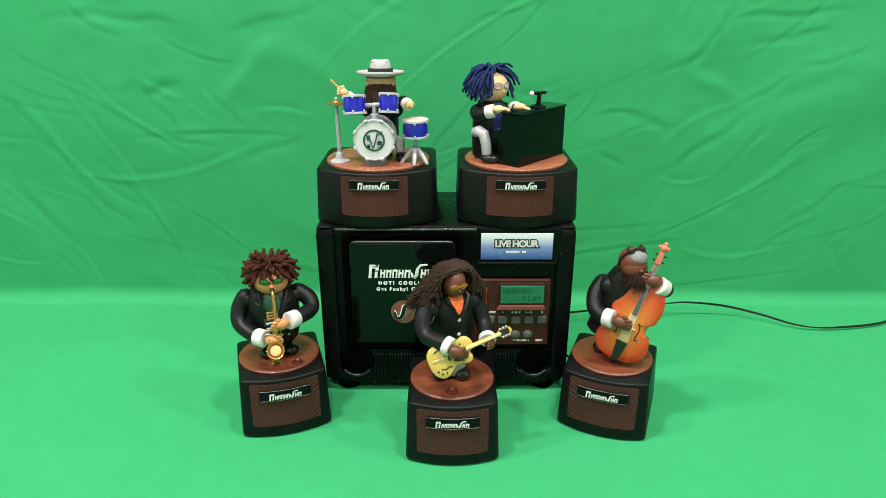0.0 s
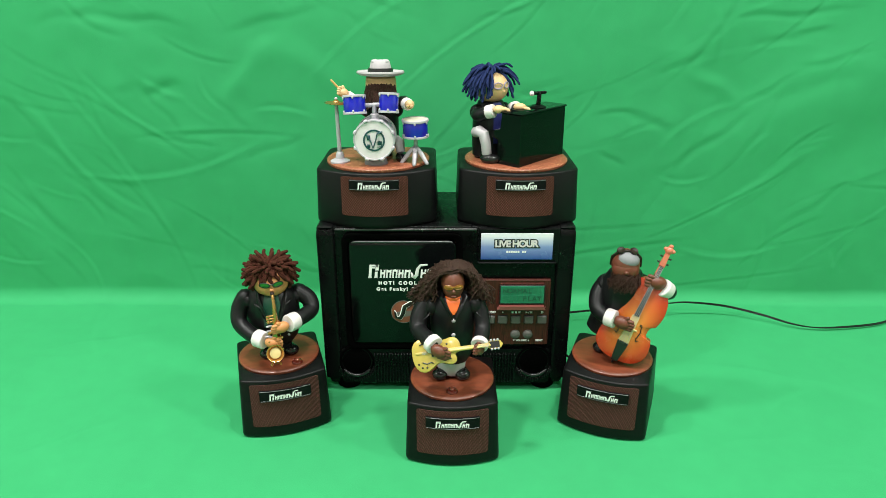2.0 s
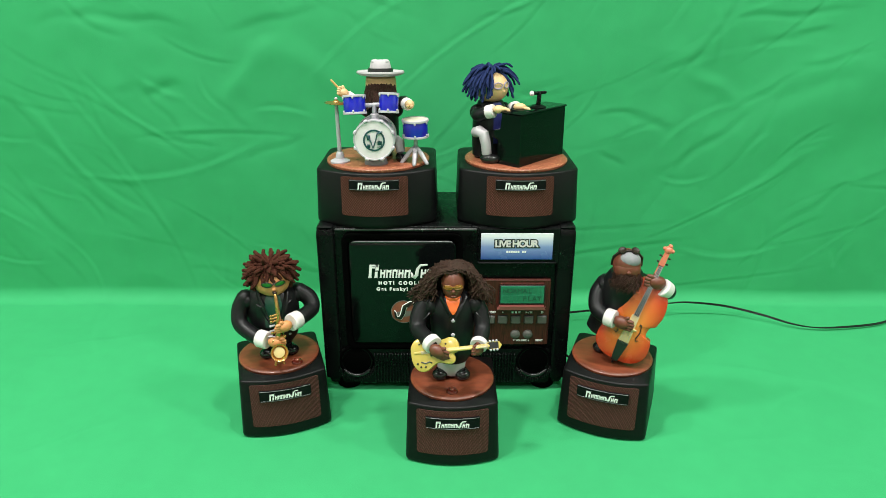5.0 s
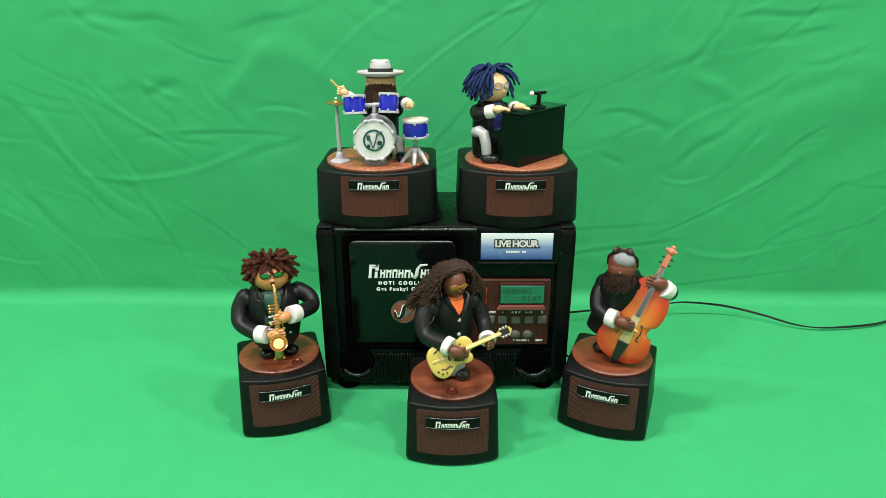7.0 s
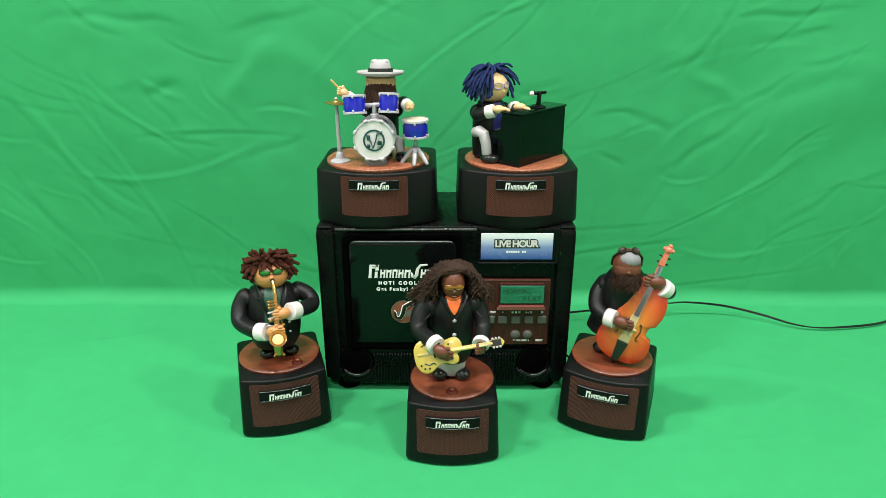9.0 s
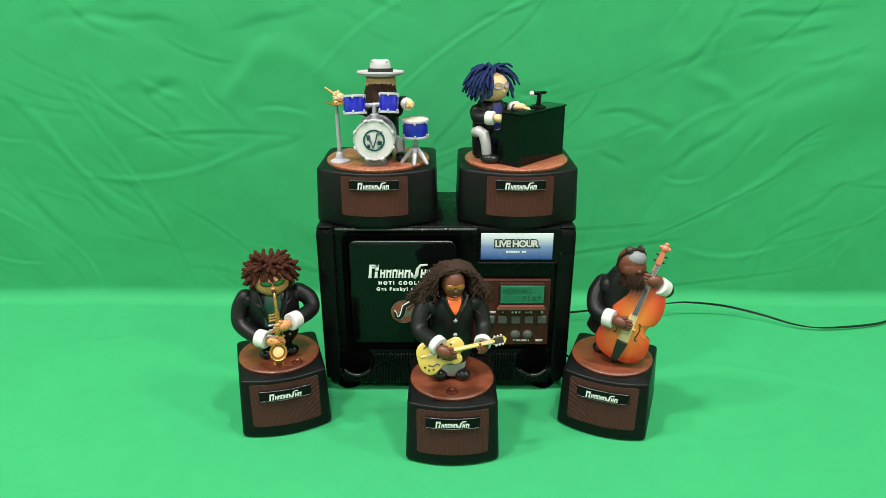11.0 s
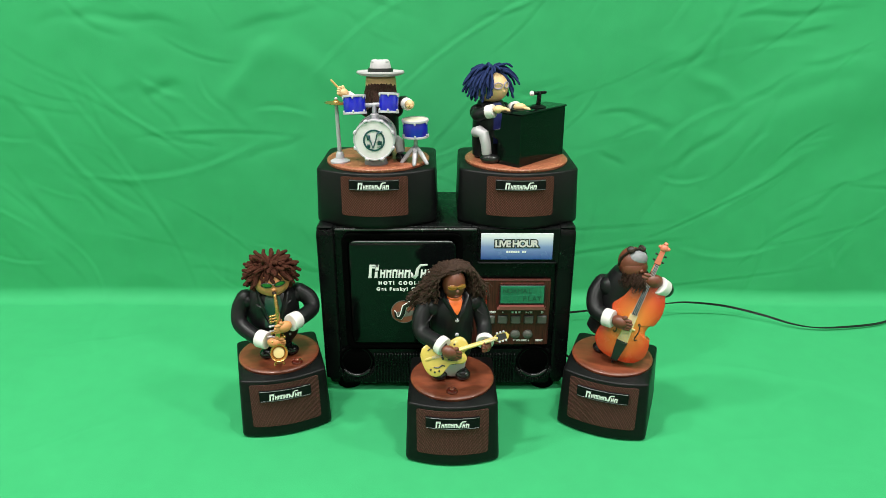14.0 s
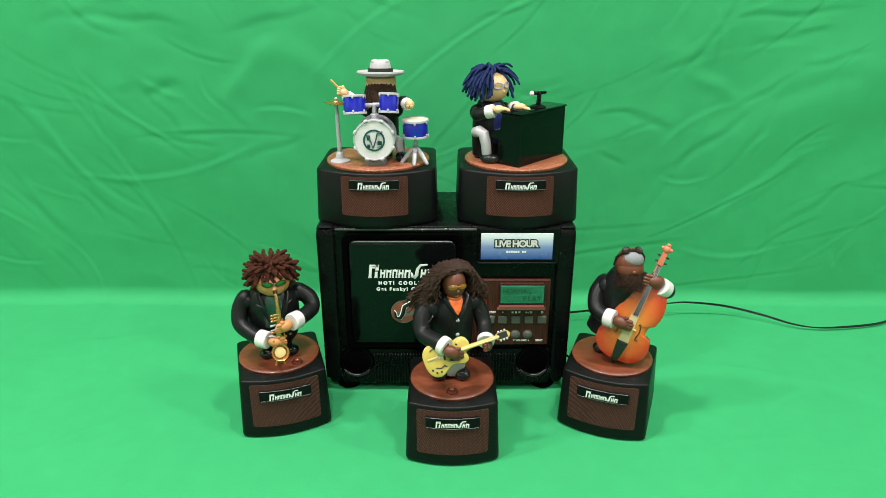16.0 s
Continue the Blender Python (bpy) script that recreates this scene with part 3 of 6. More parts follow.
SAX, GTR, BAS = pose(-0.191, -0.038, 0, 0, 0, 17.5), pose(0.010, -0.089, 0), pose(0.196, -0.043, 0, 0, 0, -21.6)
DRM, PIA = pose(-0.0768, 0.060, 0.2145), pose(0.0865, 0.060, 0.2145)
sax_stand = stand("figure_stand", SAX, "front", "black tapered figure stand with red-brown disc under the saxophonist")
gtr_stand = stand("figure_stand", GTR, "front", "black tapered figure stand with red-brown disc under the guitarist")
bas_stand = stand("figure_stand", BAS, "front", "black tapered figure stand with red-brown disc under the bassist")
drm_stand = stand("figure_stand", DRM, "top", "wide black figure stand with carved disc under the drummer")
pia_stand = stand("figure_stand", PIA, "top", "wide black figure stand with carved disc under the pianist")
lamp_button(sax_stand, 0.0175, -0.031)
lamp_button(gtr_stand, -0.0005, -0.033)
lamp_button(bas_stand, -0.0158, 0.0033)


def shoes(s, x, y, spread, z, trousers=None):
    for side in (-1, 1):
        g = Geo().ball((x + side * spread, y, z + 0.0055), (0.0078, 0.0125, 0.0058), 0, 18, pose(0, 0, 0, 0, 0, side * 24))
        g.ball((x + side * spread * 1.15, y - 0.006, z + 0.0058), (0.0085, 0.008, 0.0062), 0, 16)
        part("shoe", g, SHOE, s, "glossy black toy shoe fixed to the disc")
    if trousers:
        part("trousers", Geo().lathe([(0.0135, 0.078), (0.0152, 0.083), (0.0160, 0.092), (0.0155, 0.100), (0.01, 0.106)], 0, pose(x, y + 0.004, 0), 24, 1, 0.85), trousers, s, "light grey toy trousers")


shoes(gtr_stand, -0.001, -0.0015, 0.0108, 0.0742, TROUSERS)
shoes(sax_stand, 0.0, -0.004, 0.012, 0.0742, JACKET)
shoes(bas_stand, -0.004, 0.006, 0.009, 0.0742, JACKET)


# ---------------------------------------------------------------- the console
def console():
    c = thing("music_console", pose(0.0035, 0, 0), "large black music console with rosewood control panel", "music console")
    x0, x1, zt = -0.1495, 0.1495, 0.214
    # body: rounded front edges, seen from above
    body = fillet([(x0, 0.002, 0.004), (x1, 0.002, 0.004), (x1, 0.141, 0.012), (x0, 0.141, 0.012)])
    g = Geo().prism(body, [(0.006, 0.965), (0.010, 0.975), (0.05, 0.985), (zt - 0.003, 1.0), (zt - 0.001, 0.997), (zt, 0.988)], 0, None, (0, 0.07))
    part("body", g, BLACK, c)
    for side in (-1, 1):
        # side pillars with a notched, rounded head
        cx = side * 0.139
        col = fillet([(cx - 0.0105, -0.003, 0.004), (cx + 0.0105, -0.003, 0.004), (cx + 0.0105, 0.03, 0), (cx - 0.0105, 0.03, 0)])
        g = Geo().prism(col, [(0.016, 0.92), (0.02, 0.96), (0.204, 1.0), (0.209, 0.96), (0.2115, 0.86)], 0, None, (cx, 0.012))
        part("pillar", g, BLACK, c)
        g = Geo().box((0.017, 0.02, 0.0028), pose(cx, 0.008, 0.2142), 0, 0.001)
        part("pillar_cap", g, BLACK_STAND, c)
        part("foot", Geo().lathe([(0.0135, -0.0005), (0.015, 0.001), (0.0155, 0.008), (0.014, 0.012)], 0, pose(side * 0.122, 0.014, 0), 24), SHADE_AND_RUBBER, c, "round rubber foot")
        part("foot", Geo().lathe([(0.0135, -0.0005), (0.015, 0.001), (0.0155, 0.008), (0.014, 0.012)], 0, pose(side * 0.122, 0.12, 0), 24), SHADE_AND_RUBBER, c, "round rubber foot")
        # ports: solid discs, their black stands in for the shade of holes
        px = side * 0.109 - 0.0008
        ring = FACE.copy()
        ring.translation = (px, 0, 0.0394)
        g = Geo().lathe([(0.0225, -0.001), (0.0215, 0.0022), (0.0205, 0.0026), (0.0192, 0.0024), (0.018, 0.001), (0.0172, -0.0005), (0.016, -0.0008), (0.001, -0.0009)], 0, ring, 40)
        port = part("port", g, SHADE_AND_RUBBER, c, "round solid sound port, hole shade put into its black")
        part("port_mouth", Geo().lathe([(0.0185, 0.0012), (0.0172, 0.0018), (0.001, 0.0019)], 0, ring, 36), SHADE_AND_RUBBER, port)
        g = Geo()
        for k in range(-9, 10):
            a = radians(-90 + k * 7.5)
            p = Vector((px + 0.0222 * math.cos(a), -0.002, 0.0394 + 0.0215 * math.sin(a)))
            g.tube([p + Vector((0, -0.002, 0.001)), p + Vector((0.0016 * math.cos(a), -0.0035, -0.0035))], 0.0009, 0, 6)
        part("port_lip", g, RIB, port)
        lip = [Vector((px + 0.0192 * math.cos(a), -0.0035, 0.0388 + 0.0185 * math.sin(a))) for a in (radians(-90 + k * 8) for k in range(-7, 8))]
        part("port_rim", Geo().tube(lip, [0.0008] + [0.0022] * 13 + [0.0008], 0, 10), GLOSS_RIM, port)
    # plinth along the bottom and the strip added along the top for its highlight
    g = Geo().prism(rounded(-0.128, 0.128, 0.0085, 0.0562, 0.004), [(-0.002, 1), (0.001, 1), (0.0016, 0.995)], 0, FACE, (0, 0.03))
    part("lower_panel", g, BLACK, c)
    g = Geo().tube([(-0.126, -0.0012, 0.2118), (0.034, -0.0012, 0.2118)], 0.0015, 0, 12)
    part("top_highlight_strip", g, EDGE_HIGHLIGHT, c)
    # big loudspeaker door: bezel, its black standing in for recess shade, and panel
    bez = rounded(-0.1205, 0.0195, 0.0585, 0.2075, 0.012)
    inn = rounded(-0.1135, 0.0125, 0.0655, 0.2005, 0.009)
    g = Geo()
    rings = [[FACE @ Vector((x, z, h)) for x, z in o] for o, h in ((bez, -0.003), (bez, 0.0025), (rounded(-0.1198, 0.0188, 0.0592, 0.2068, 0.0115), 0.0034), (rounded(-0.1145, 0.0135, 0.0645, 0.2015, 0.0095), 0.0034), (inn, 0.0026), (inn, -0.003))]
    g.rings(rings, 0, False, False)
    part("door_bezel", g, SHADE_AND_RUBBER, c, "rounded bezel, recess shade put into its black")
    door = rounded(-0.1122, 0.0112, 0.0668, 0.1972, 0.006)
    g = Geo().prism(door, [(-0.002, 1), (0.003, 1), (0.0042, 0.994), (0.0045, 0.985)], 0, FACE, (-0.0505, 0.132))
    panel = part("door_panel", g, GLOSS, c, "glossy black square panel with white lettering")
    # tube added to draw the highlight line of the panel's top edge
    part("door_edge_highlight", Geo().tube([(-0.1095, -0.0030, 0.1945), (-0.1075, -0.0034, 0.1968), (-0.1045, -0.0035, 0.1976), (0.0035, -0.0035, 0.1976), (0.0065, -0.0034, 0.1968), (0.0085, -0.0030, 0.1945)], [0.0007, 0.0011, 0.0013, 0.0013, 0.0011, 0.0007], 0, 12), EDGE_HIGHLIGHT, c, "glossy tube added along the black panel's top edge for its highlight")
    g = Geo()
    wordmark(g, 0.079, pose(-0.0515, -0.0046, 0.1605))
    part("wordmark", g, WHITE_INK, panel, "white slanted wordmark blocks")
    lettering("slogan", "HOT! COOL! H", 0.0056, WHITE_INK, panel, pose(-0.0508, -0.0046, 0.1462), bold=0.00035, space=1.6)
    lettering("slogan", "Get Funky! Com", 0.0058, WHITE_INK, panel, pose(-0.0542, -0.0046, 0.1384), bold=0.0003, space=1.42)
    em = FACE.copy()
    em.translation = (-0.0506, -0.0044, 0.1088)
    g = Geo().lathe([(0.0142, 0.0), (0.0142, 0.0004), (0.0135, 0.0005), (0.001, 0.0005)], 0, em, 40)
    g.lathe([(0.0148, 0.0), (0.0148, 0.0006), (0.0141, 0.0006)], 1, em, 40, caps=False)
    g.prism([(-0.009, -0.009), (0.012, -0.004), (0.012, 0.002), (-0.009, 0.0)], [(0.0004, 1), (0.0008, 1)], 1, em)
    e = Matrix.Translation((-0.0506, -0.005, 0.1088))
    for rr, mt in ((0.0034, 3), (0.0024, 2)):
        g.tube([e @ Vector(p) for p in ((-0.010, 0, -0.001), (-0.009, 0, -0.007), (-0.004, 0, -0.0085), (-0.001, 0, -0.003), (0.0015, 0, 0.007), (0.009, 0, 0.0115))], rr, mt, 8, 0.25)
        e = Matrix.Translation((-0.0506, -0.0056, 0.1088))
    part("emblem", g, [EMBLEM, EMBLEM_GREY, INK, WHITE_INK], panel, "round red-brown emblem with a white swash")
    # right module: card in its frame, shelf line, rosewood panel
    g = Geo().box((0.094, 0.006, 0.044), pose(0.0842, -0.0005, 0.1918), 0, 0.001)
    part("card_frame", g, BLACK, c)
    card = Geo().box((0.0826, 0.001, 0.0322), pose(0.0814, -0.0042, 0.1922), 0, 0.0003)
    cd = part("mode_card", card, CARD, c, "printed card fading from white to blue")
    lettering("title", "LIVE HOUR", 0.0112, INK, cd, pose(0.0808, -0.0048, 0.1955), bold=0.0017, space=0.86)
    lettering("title", "LIVE HOUR", 0.0112, CUFF, cd, pose(0.0808, -0.0052, 0.1955), bold=0.0004, space=0.86)
    g = Geo()
    for k in range(9):
        if k != 6:
            g.box((0.0021, 0.0003, 0.0024), pose(0.0704 + k * 0.0026, -0.0048, 0.1858), 0, 0.0001)
    part("small_print", g, WHITE_INK, cd)
    part("shelf", Geo().box((0.091, 0.0065, 0.0016), pose(0.0825, -0.003, 0.1722), 0, 0.0006), BLACK_STAND, c)
    g = Geo().prism(rounded(0.026, 0.1236, 0.0635, 0.1498, 0.0015, 3), [(-0.002, 1), (0.0022, 1), (0.0032, 0.988)], 0, FACE, (0.075, 0.107))
    rw = part("control_panel", g, ROSEWOOD, c, "dark rosewood-veneer control panel")
    part("panel_lit_edge", Geo().box((0.0955, 0.0012, 0.0012), pose(0.0748, -0.003, 0.1494), 0, 0.0004), ROSE_LIT_EDGE, rw)
    bz = [(0.0585, 0.1135), (0.1195, 0.1135), (0.1165, 0.1465), (0.0625, 0.1465)]
    g = Geo().prism(bz, [(0.001, 1), (0.0045, 0.97), (0.0058, 0.93)], 0, FACE, (0.0895, 0.131))
    disp = part("display_bezel", g, ROSEWOOD, rw)
    part("display_ledge", Geo().prism([(0.0603, 0.1142), (0.1178, 0.1142), (0.1155, 0.1187), (0.0635, 0.1187)], [(0.003, 1), (0.0105, 1.0), (0.0112, 0.97)], 0, FACE, (0.0895, 0.1165)), ROSE_LIT_EDGE, rw)
    part("display_rim", Geo().box((0.054, 0.002, 0.0252), pose(0.0899, -0.0058, 0.1322), 0, 0.0008), INK, disp)
    lc = part("display", Geo().box((0.051, 0.001, 0.0222), pose(0.0899, -0.0068, 0.1322), 0, 0.0003), LCD, disp, "green liquid crystal display")
    # two rows of eight character cells, with words in dark segments
    g = Geo()
    for row in (0.1372, 0.1272):
        for k in range(8):
            g.box((0.0051, 0.0002, 0.0082), pose(0.0899 + (k - 3.5) * 0.0058, -0.0073, row), 0, 0.0001)
    part("cells", g, material("lcd_cell", (0.014, 0.13, 0.062), 0.3, emit=0.08), lc)
    for row, word, shift in ((0.1372, "NORMAL", -0.0058), (0.1272, "PLAY", 0.0116)):
        for k, ch in enumerate(word):
            lettering("character", ch, 0.0082, LCD_INK, lc, pose(0.0899 + shift + (k - (len(word) - 1) / 2) * 0.0058, -0.0075, row), extrude=0.0001)
    g = Geo().box((0.017, 0.0012, 0.0195), pose(0.0395, -0.0035, 0.129), 0, 0.0004)
    rw_in = part("receiver_window", g, RED_WINDOW, rw, "dark red window")
    g = Geo()
    for a, b in (((0.0312, 0.1192), (0.0478, 0.1192)), ((0.0312, 0.1388), (0.0478, 0.1388)), ((0.0478, 0.1192), (0.0478, 0.1388))):
        g.tube([(a[0], -0.0042, a[1]), (b[0], -0.0042, b[1])], 0.0004, 0, 6)
    part("window_edge", g, RED_LINE, rw_in)
    sq = Geo().box((0.0108, 0.003, 0.0098), Matrix(), 0, 0.0009).mesh("button", [BUTTON])
    rim = Geo().box((0.0122, 0.001, 0.0112), Matrix(), 0, 0.0003).mesh("button_rim", [INK])
    for k, (x, sym) in enumerate(((0.053, "ON/OFF"), (0.068, "+"), (0.0837, "tri"), (0.0993, "go"), (0.115, "D"))):
        b = part("button", sq, None, rw, "grey square button", m=pose(x, -0.0045, 0.0981))
        part("button_rim", rim, None, b, m=pose(0, 0.0014, 0))
        at = pose(x, -0.0035, 0.1075)
        if sym in ("ON/OFF", "+", "D"):
            lettering("caption", sym, 0.0038, WHITE_INK, rw, at, bold=0.0001)
        else:
            g = Geo()
            if sym == "tri":
                for dx in (-0.004, 0.0, 0.004):
                    g.box((0.0024, 0.0003, 0.0026), pose(x + dx, -0.0035, 0.1075), 0, 0.0001)
            else:
                g.rings([[(x - 0.004, y, 0.1062), (x - 0.0014, y, 0.1075), (x - 0.004, y, 0.1088)] for y in (-0.0032, -0.0036)])
                g.box((0.0006, 0.0003, 0.003), pose(x - 0.0002, -0.0035, 0.1075, 0, 25), 0, 0.0001)
                for dx in (0.0018, 0.0034):
                    g.box((0.001, 0.0003, 0.0026), pose(x + dx, -0.0035, 0.1075), 0, 0.0001)
            part("caption", g, WHITE_INK, rw)
    for x in (0.0838, 0.0989):
        b = FACE.copy()
        b.translation = (x, -0.0032, 0.0781)
        k = part("knob", Geo().lathe([(0.0058, 0), (0.0058, 0.0012), (0.0048, 0.0014), (0.0047, 0.0028), (0.004, 0.0034), (0.001, 0.0036)], 0, b, 26), BUTTON, rw, "grey round volume button")
    lettering("caption", "VOLUME", 0.0034, WHITE_INK, rw, pose(0.0914, -0.0035, 0.0695), bold=0.0001)
    g = Geo()
    for x, flip in ((0.0825, -1), (0.1003, 1)):
        g.rings([[(x - 0.0012, y, 0.0695 - flip * 0.001), (x + 0.0012, y, 0.0695 - flip * 0.001), (x, y, 0.0695 + flip * 0.001)] for y in (-0.0032, -0.0036)])
    part("caption", g, WHITE_INK, rw)
    lettering("caption", "RESET", 0.0033, WHITE_INK, rw, pose(0.1132, -0.0035, 0.0695), bold=0.0001)
    # ribbed strip of slats
    slat = Geo().box((0.0021, 0.004, 0.041), Matrix(), 0, 0.00095).mesh("slat", [RIB])
    for k in range(48):
        x = -0.0872 + k * 0.00365
        part("slat", slat, None, c, m=pose(x, -0.0028, 0.0305))
    return c


music_console = console()


# ---------------------------------------------------------------- toy musicians
RND = random.Random(7)


def smooth_outline(pts):
    """A rounder closed outline through the same points."""
    out = []
    for i in range(len(pts)):
        p0, p1, p2, p3 = (Vector(pts[(i + k) % len(pts)]) for k in (-1, 0, 1, 2))
        for t in (0.0, 0.33, 0.67):
            out.append(tuple(0.5 * ((2 * p1) + (p2 - p0) * t + (2 * p0 - 5 * p1 + 4 * p2 - p3) * t * t + (3 * p1 - p0 - 3 * p2 + p3) * t ** 3)))
    return out


def torso(g, c, profile, sy=0.85, jacket=0, seg=36):
    g.lathe([(r, z) for r, z in profile], jacket, Matrix.Translation(c), seg, 1, sy)


def front_strip(g, c, profile, a0, a1, mat, sy=0.85, grow=1.02):
    """A strip on the front of a torso; angles from the middle, to the figure's own side."""
    g.lathe([(r * grow + 0.0002, z) for r, z in profile], mat, Matrix.Translation(c), 8, 1, sy, 270 + a0, 270 + a1)


def fist(g, c, way, mat, size=1.0, turn=0.0):
    """A toy grip: a mitten-like palm with four fingers lying side by side, and a thumb."""
    c, way = Vector(c), Vector(way).normalized()
    side = way.cross(Vector((0, 0, 1))).normalized()
    up = side.cross(way)
    m = Matrix((way, up, side)).transposed().to_4x4()
    g.ball(c - way * 0.001 * size, (0.0082 * size, 0.0064 * size, 0.0056 * size), mat, 16, m)
    for k in range(4):
        o = c + up * (0.0043 - 0.0028 * k) * size + way * 0.0035 * size
        n = (0.0052, 0.0064, 0.0062, 0.005)[k] * size
        g.tube([o, o + way * n * 0.6 - side * 0.001 * turn, o + way * n - side * 0.0028 * turn], [0.0021 * size, 0.002 * size, 0.0018 * size], mat, 9)
    g.tube([c + up * 0.0035 * size, c + up * 0.0068 * size + way * 0.0035 * size], 0.0021 * size, mat, 8)


def sleeve(g, path, r, mat_sleeve, mat_cuff, cuff):
    """An arm in its sleeve, with a white cuff over the wrist; cuff: its two ends."""
    pts = [Vector(p) for p in path]
    dense = []
    for i in range(len(pts) - 1):
        p0, p1, p2, p3 = pts[max(i - 1, 0)], pts[i], pts[i + 1], pts[min(i + 2, len(pts) - 1)]
        for k in range(5):
            t = k / 5
            dense.append(0.5 * ((2 * p1) + (p2 - p0) * t + (2 * p0 - 5 * p1 + 4 * p2 - p3) * t * t + (3 * p1 - p0 - 3 * p2 + p3) * t ** 3))
    dense.append(pts[-1])
    n = len(dense)
    g.tube(dense, [r * (1.08 - 0.2 * i / n) for i in range(n)], mat_sleeve, 16)
    a, b = Vector(cuff[0]), Vector(cuff[1])
    d = (b - a).normalized()
    g.tube([a, a + d * 0.0008, b - d * 0.0008, b], [r * 1.0, r * 1.06, r * 1.06, r * 0.98], mat_cuff, 18, 1, False)


def lock(g, p, d, length, r, mat, fall, wave=0.0, steps=6, seg=7, keep=None):
    """One lock of hair from p along d, drooping by fall; keep: a ball (centre, radii) that it stays out of."""
    p, d = Vector(p), Vector(d).normalized()
    path, rad = [], []
    ph = RND.random() * 6
    side = d.orthogonal().normalized()
    for k in range(steps + 1):
        t = k / steps
        wob = side * math.sin(ph + t * 9) * wave + side.cross(d) * math.cos(ph + t * 8) * wave
        q = p + wob
        if keep:
            e = Vector([(q[i] - keep[0][i]) / keep[1][i] for i in range(3)])
            if 0 < e.length < 1:
                e = e / e.length
                q = Vector([keep[0][i] + e[i] * keep[1][i] for i in range(3)])
        path.append(q)
        rad.append(r * (1.0 - 0.25 * t) * RND.uniform(0.9, 1.1))
        d = (d + Vector((0, 0, -fall / steps))).normalized()
        p = p + d * length / steps
    g.tube(path, rad, mat, seg)


def lens_pair(g, c, gap, rx, rz, mat, rim, turn=0.0, thick=0.0012, bow=0.25):
    for s in (-1, 1):
        m = Matrix.Translation(c) @ pose(0, 0, 0, 0, 0, turn) @ pose(s * gap, abs(s) * 0.001, 0, 0, 0, s * 18 * bow * 4)
        g.ball(m.translation, (rx, thick, rz), mat, 16, m.to_3x3().to_4x4())
        ring = [m @ Vector((rx * 1.03 * math.cos(a), -0.0005, rz * 1.05 * math.sin(a))) for a in (2 * math.pi * k / 16 for k in range(17))]
        g.tube(ring, 0.00045, rim, 5, 1, False)
    m = Matrix.Translation(c) @ pose(0, 0, 0, 0, 0, turn)
    g.tube([m @ Vector((-gap + rx * 0.8, -0.001, rz * 0.4)), m @ Vector((gap - rx * 0.8, -0.001, rz * 0.4))], 0.0006, rim, 6)


def doll(name, g, mats, m, pivot, label):
    """A doll is one mesh whose origin is the pivot it turns round."""
    p = Vector(pivot)
    g.v = [tuple(Vector(v) - p) for v in g.v]
    ob = part(name, g, mats)
    ob.matrix_world = m @ Matrix.Translation(p)
    return tagged(ob, label, "toy figure", "toy musicians")


SAX_PIVOT = (0, 0.0, 0.132)
SAX_LIFT = Matrix.Translation((-0.002, 0, 0.005))


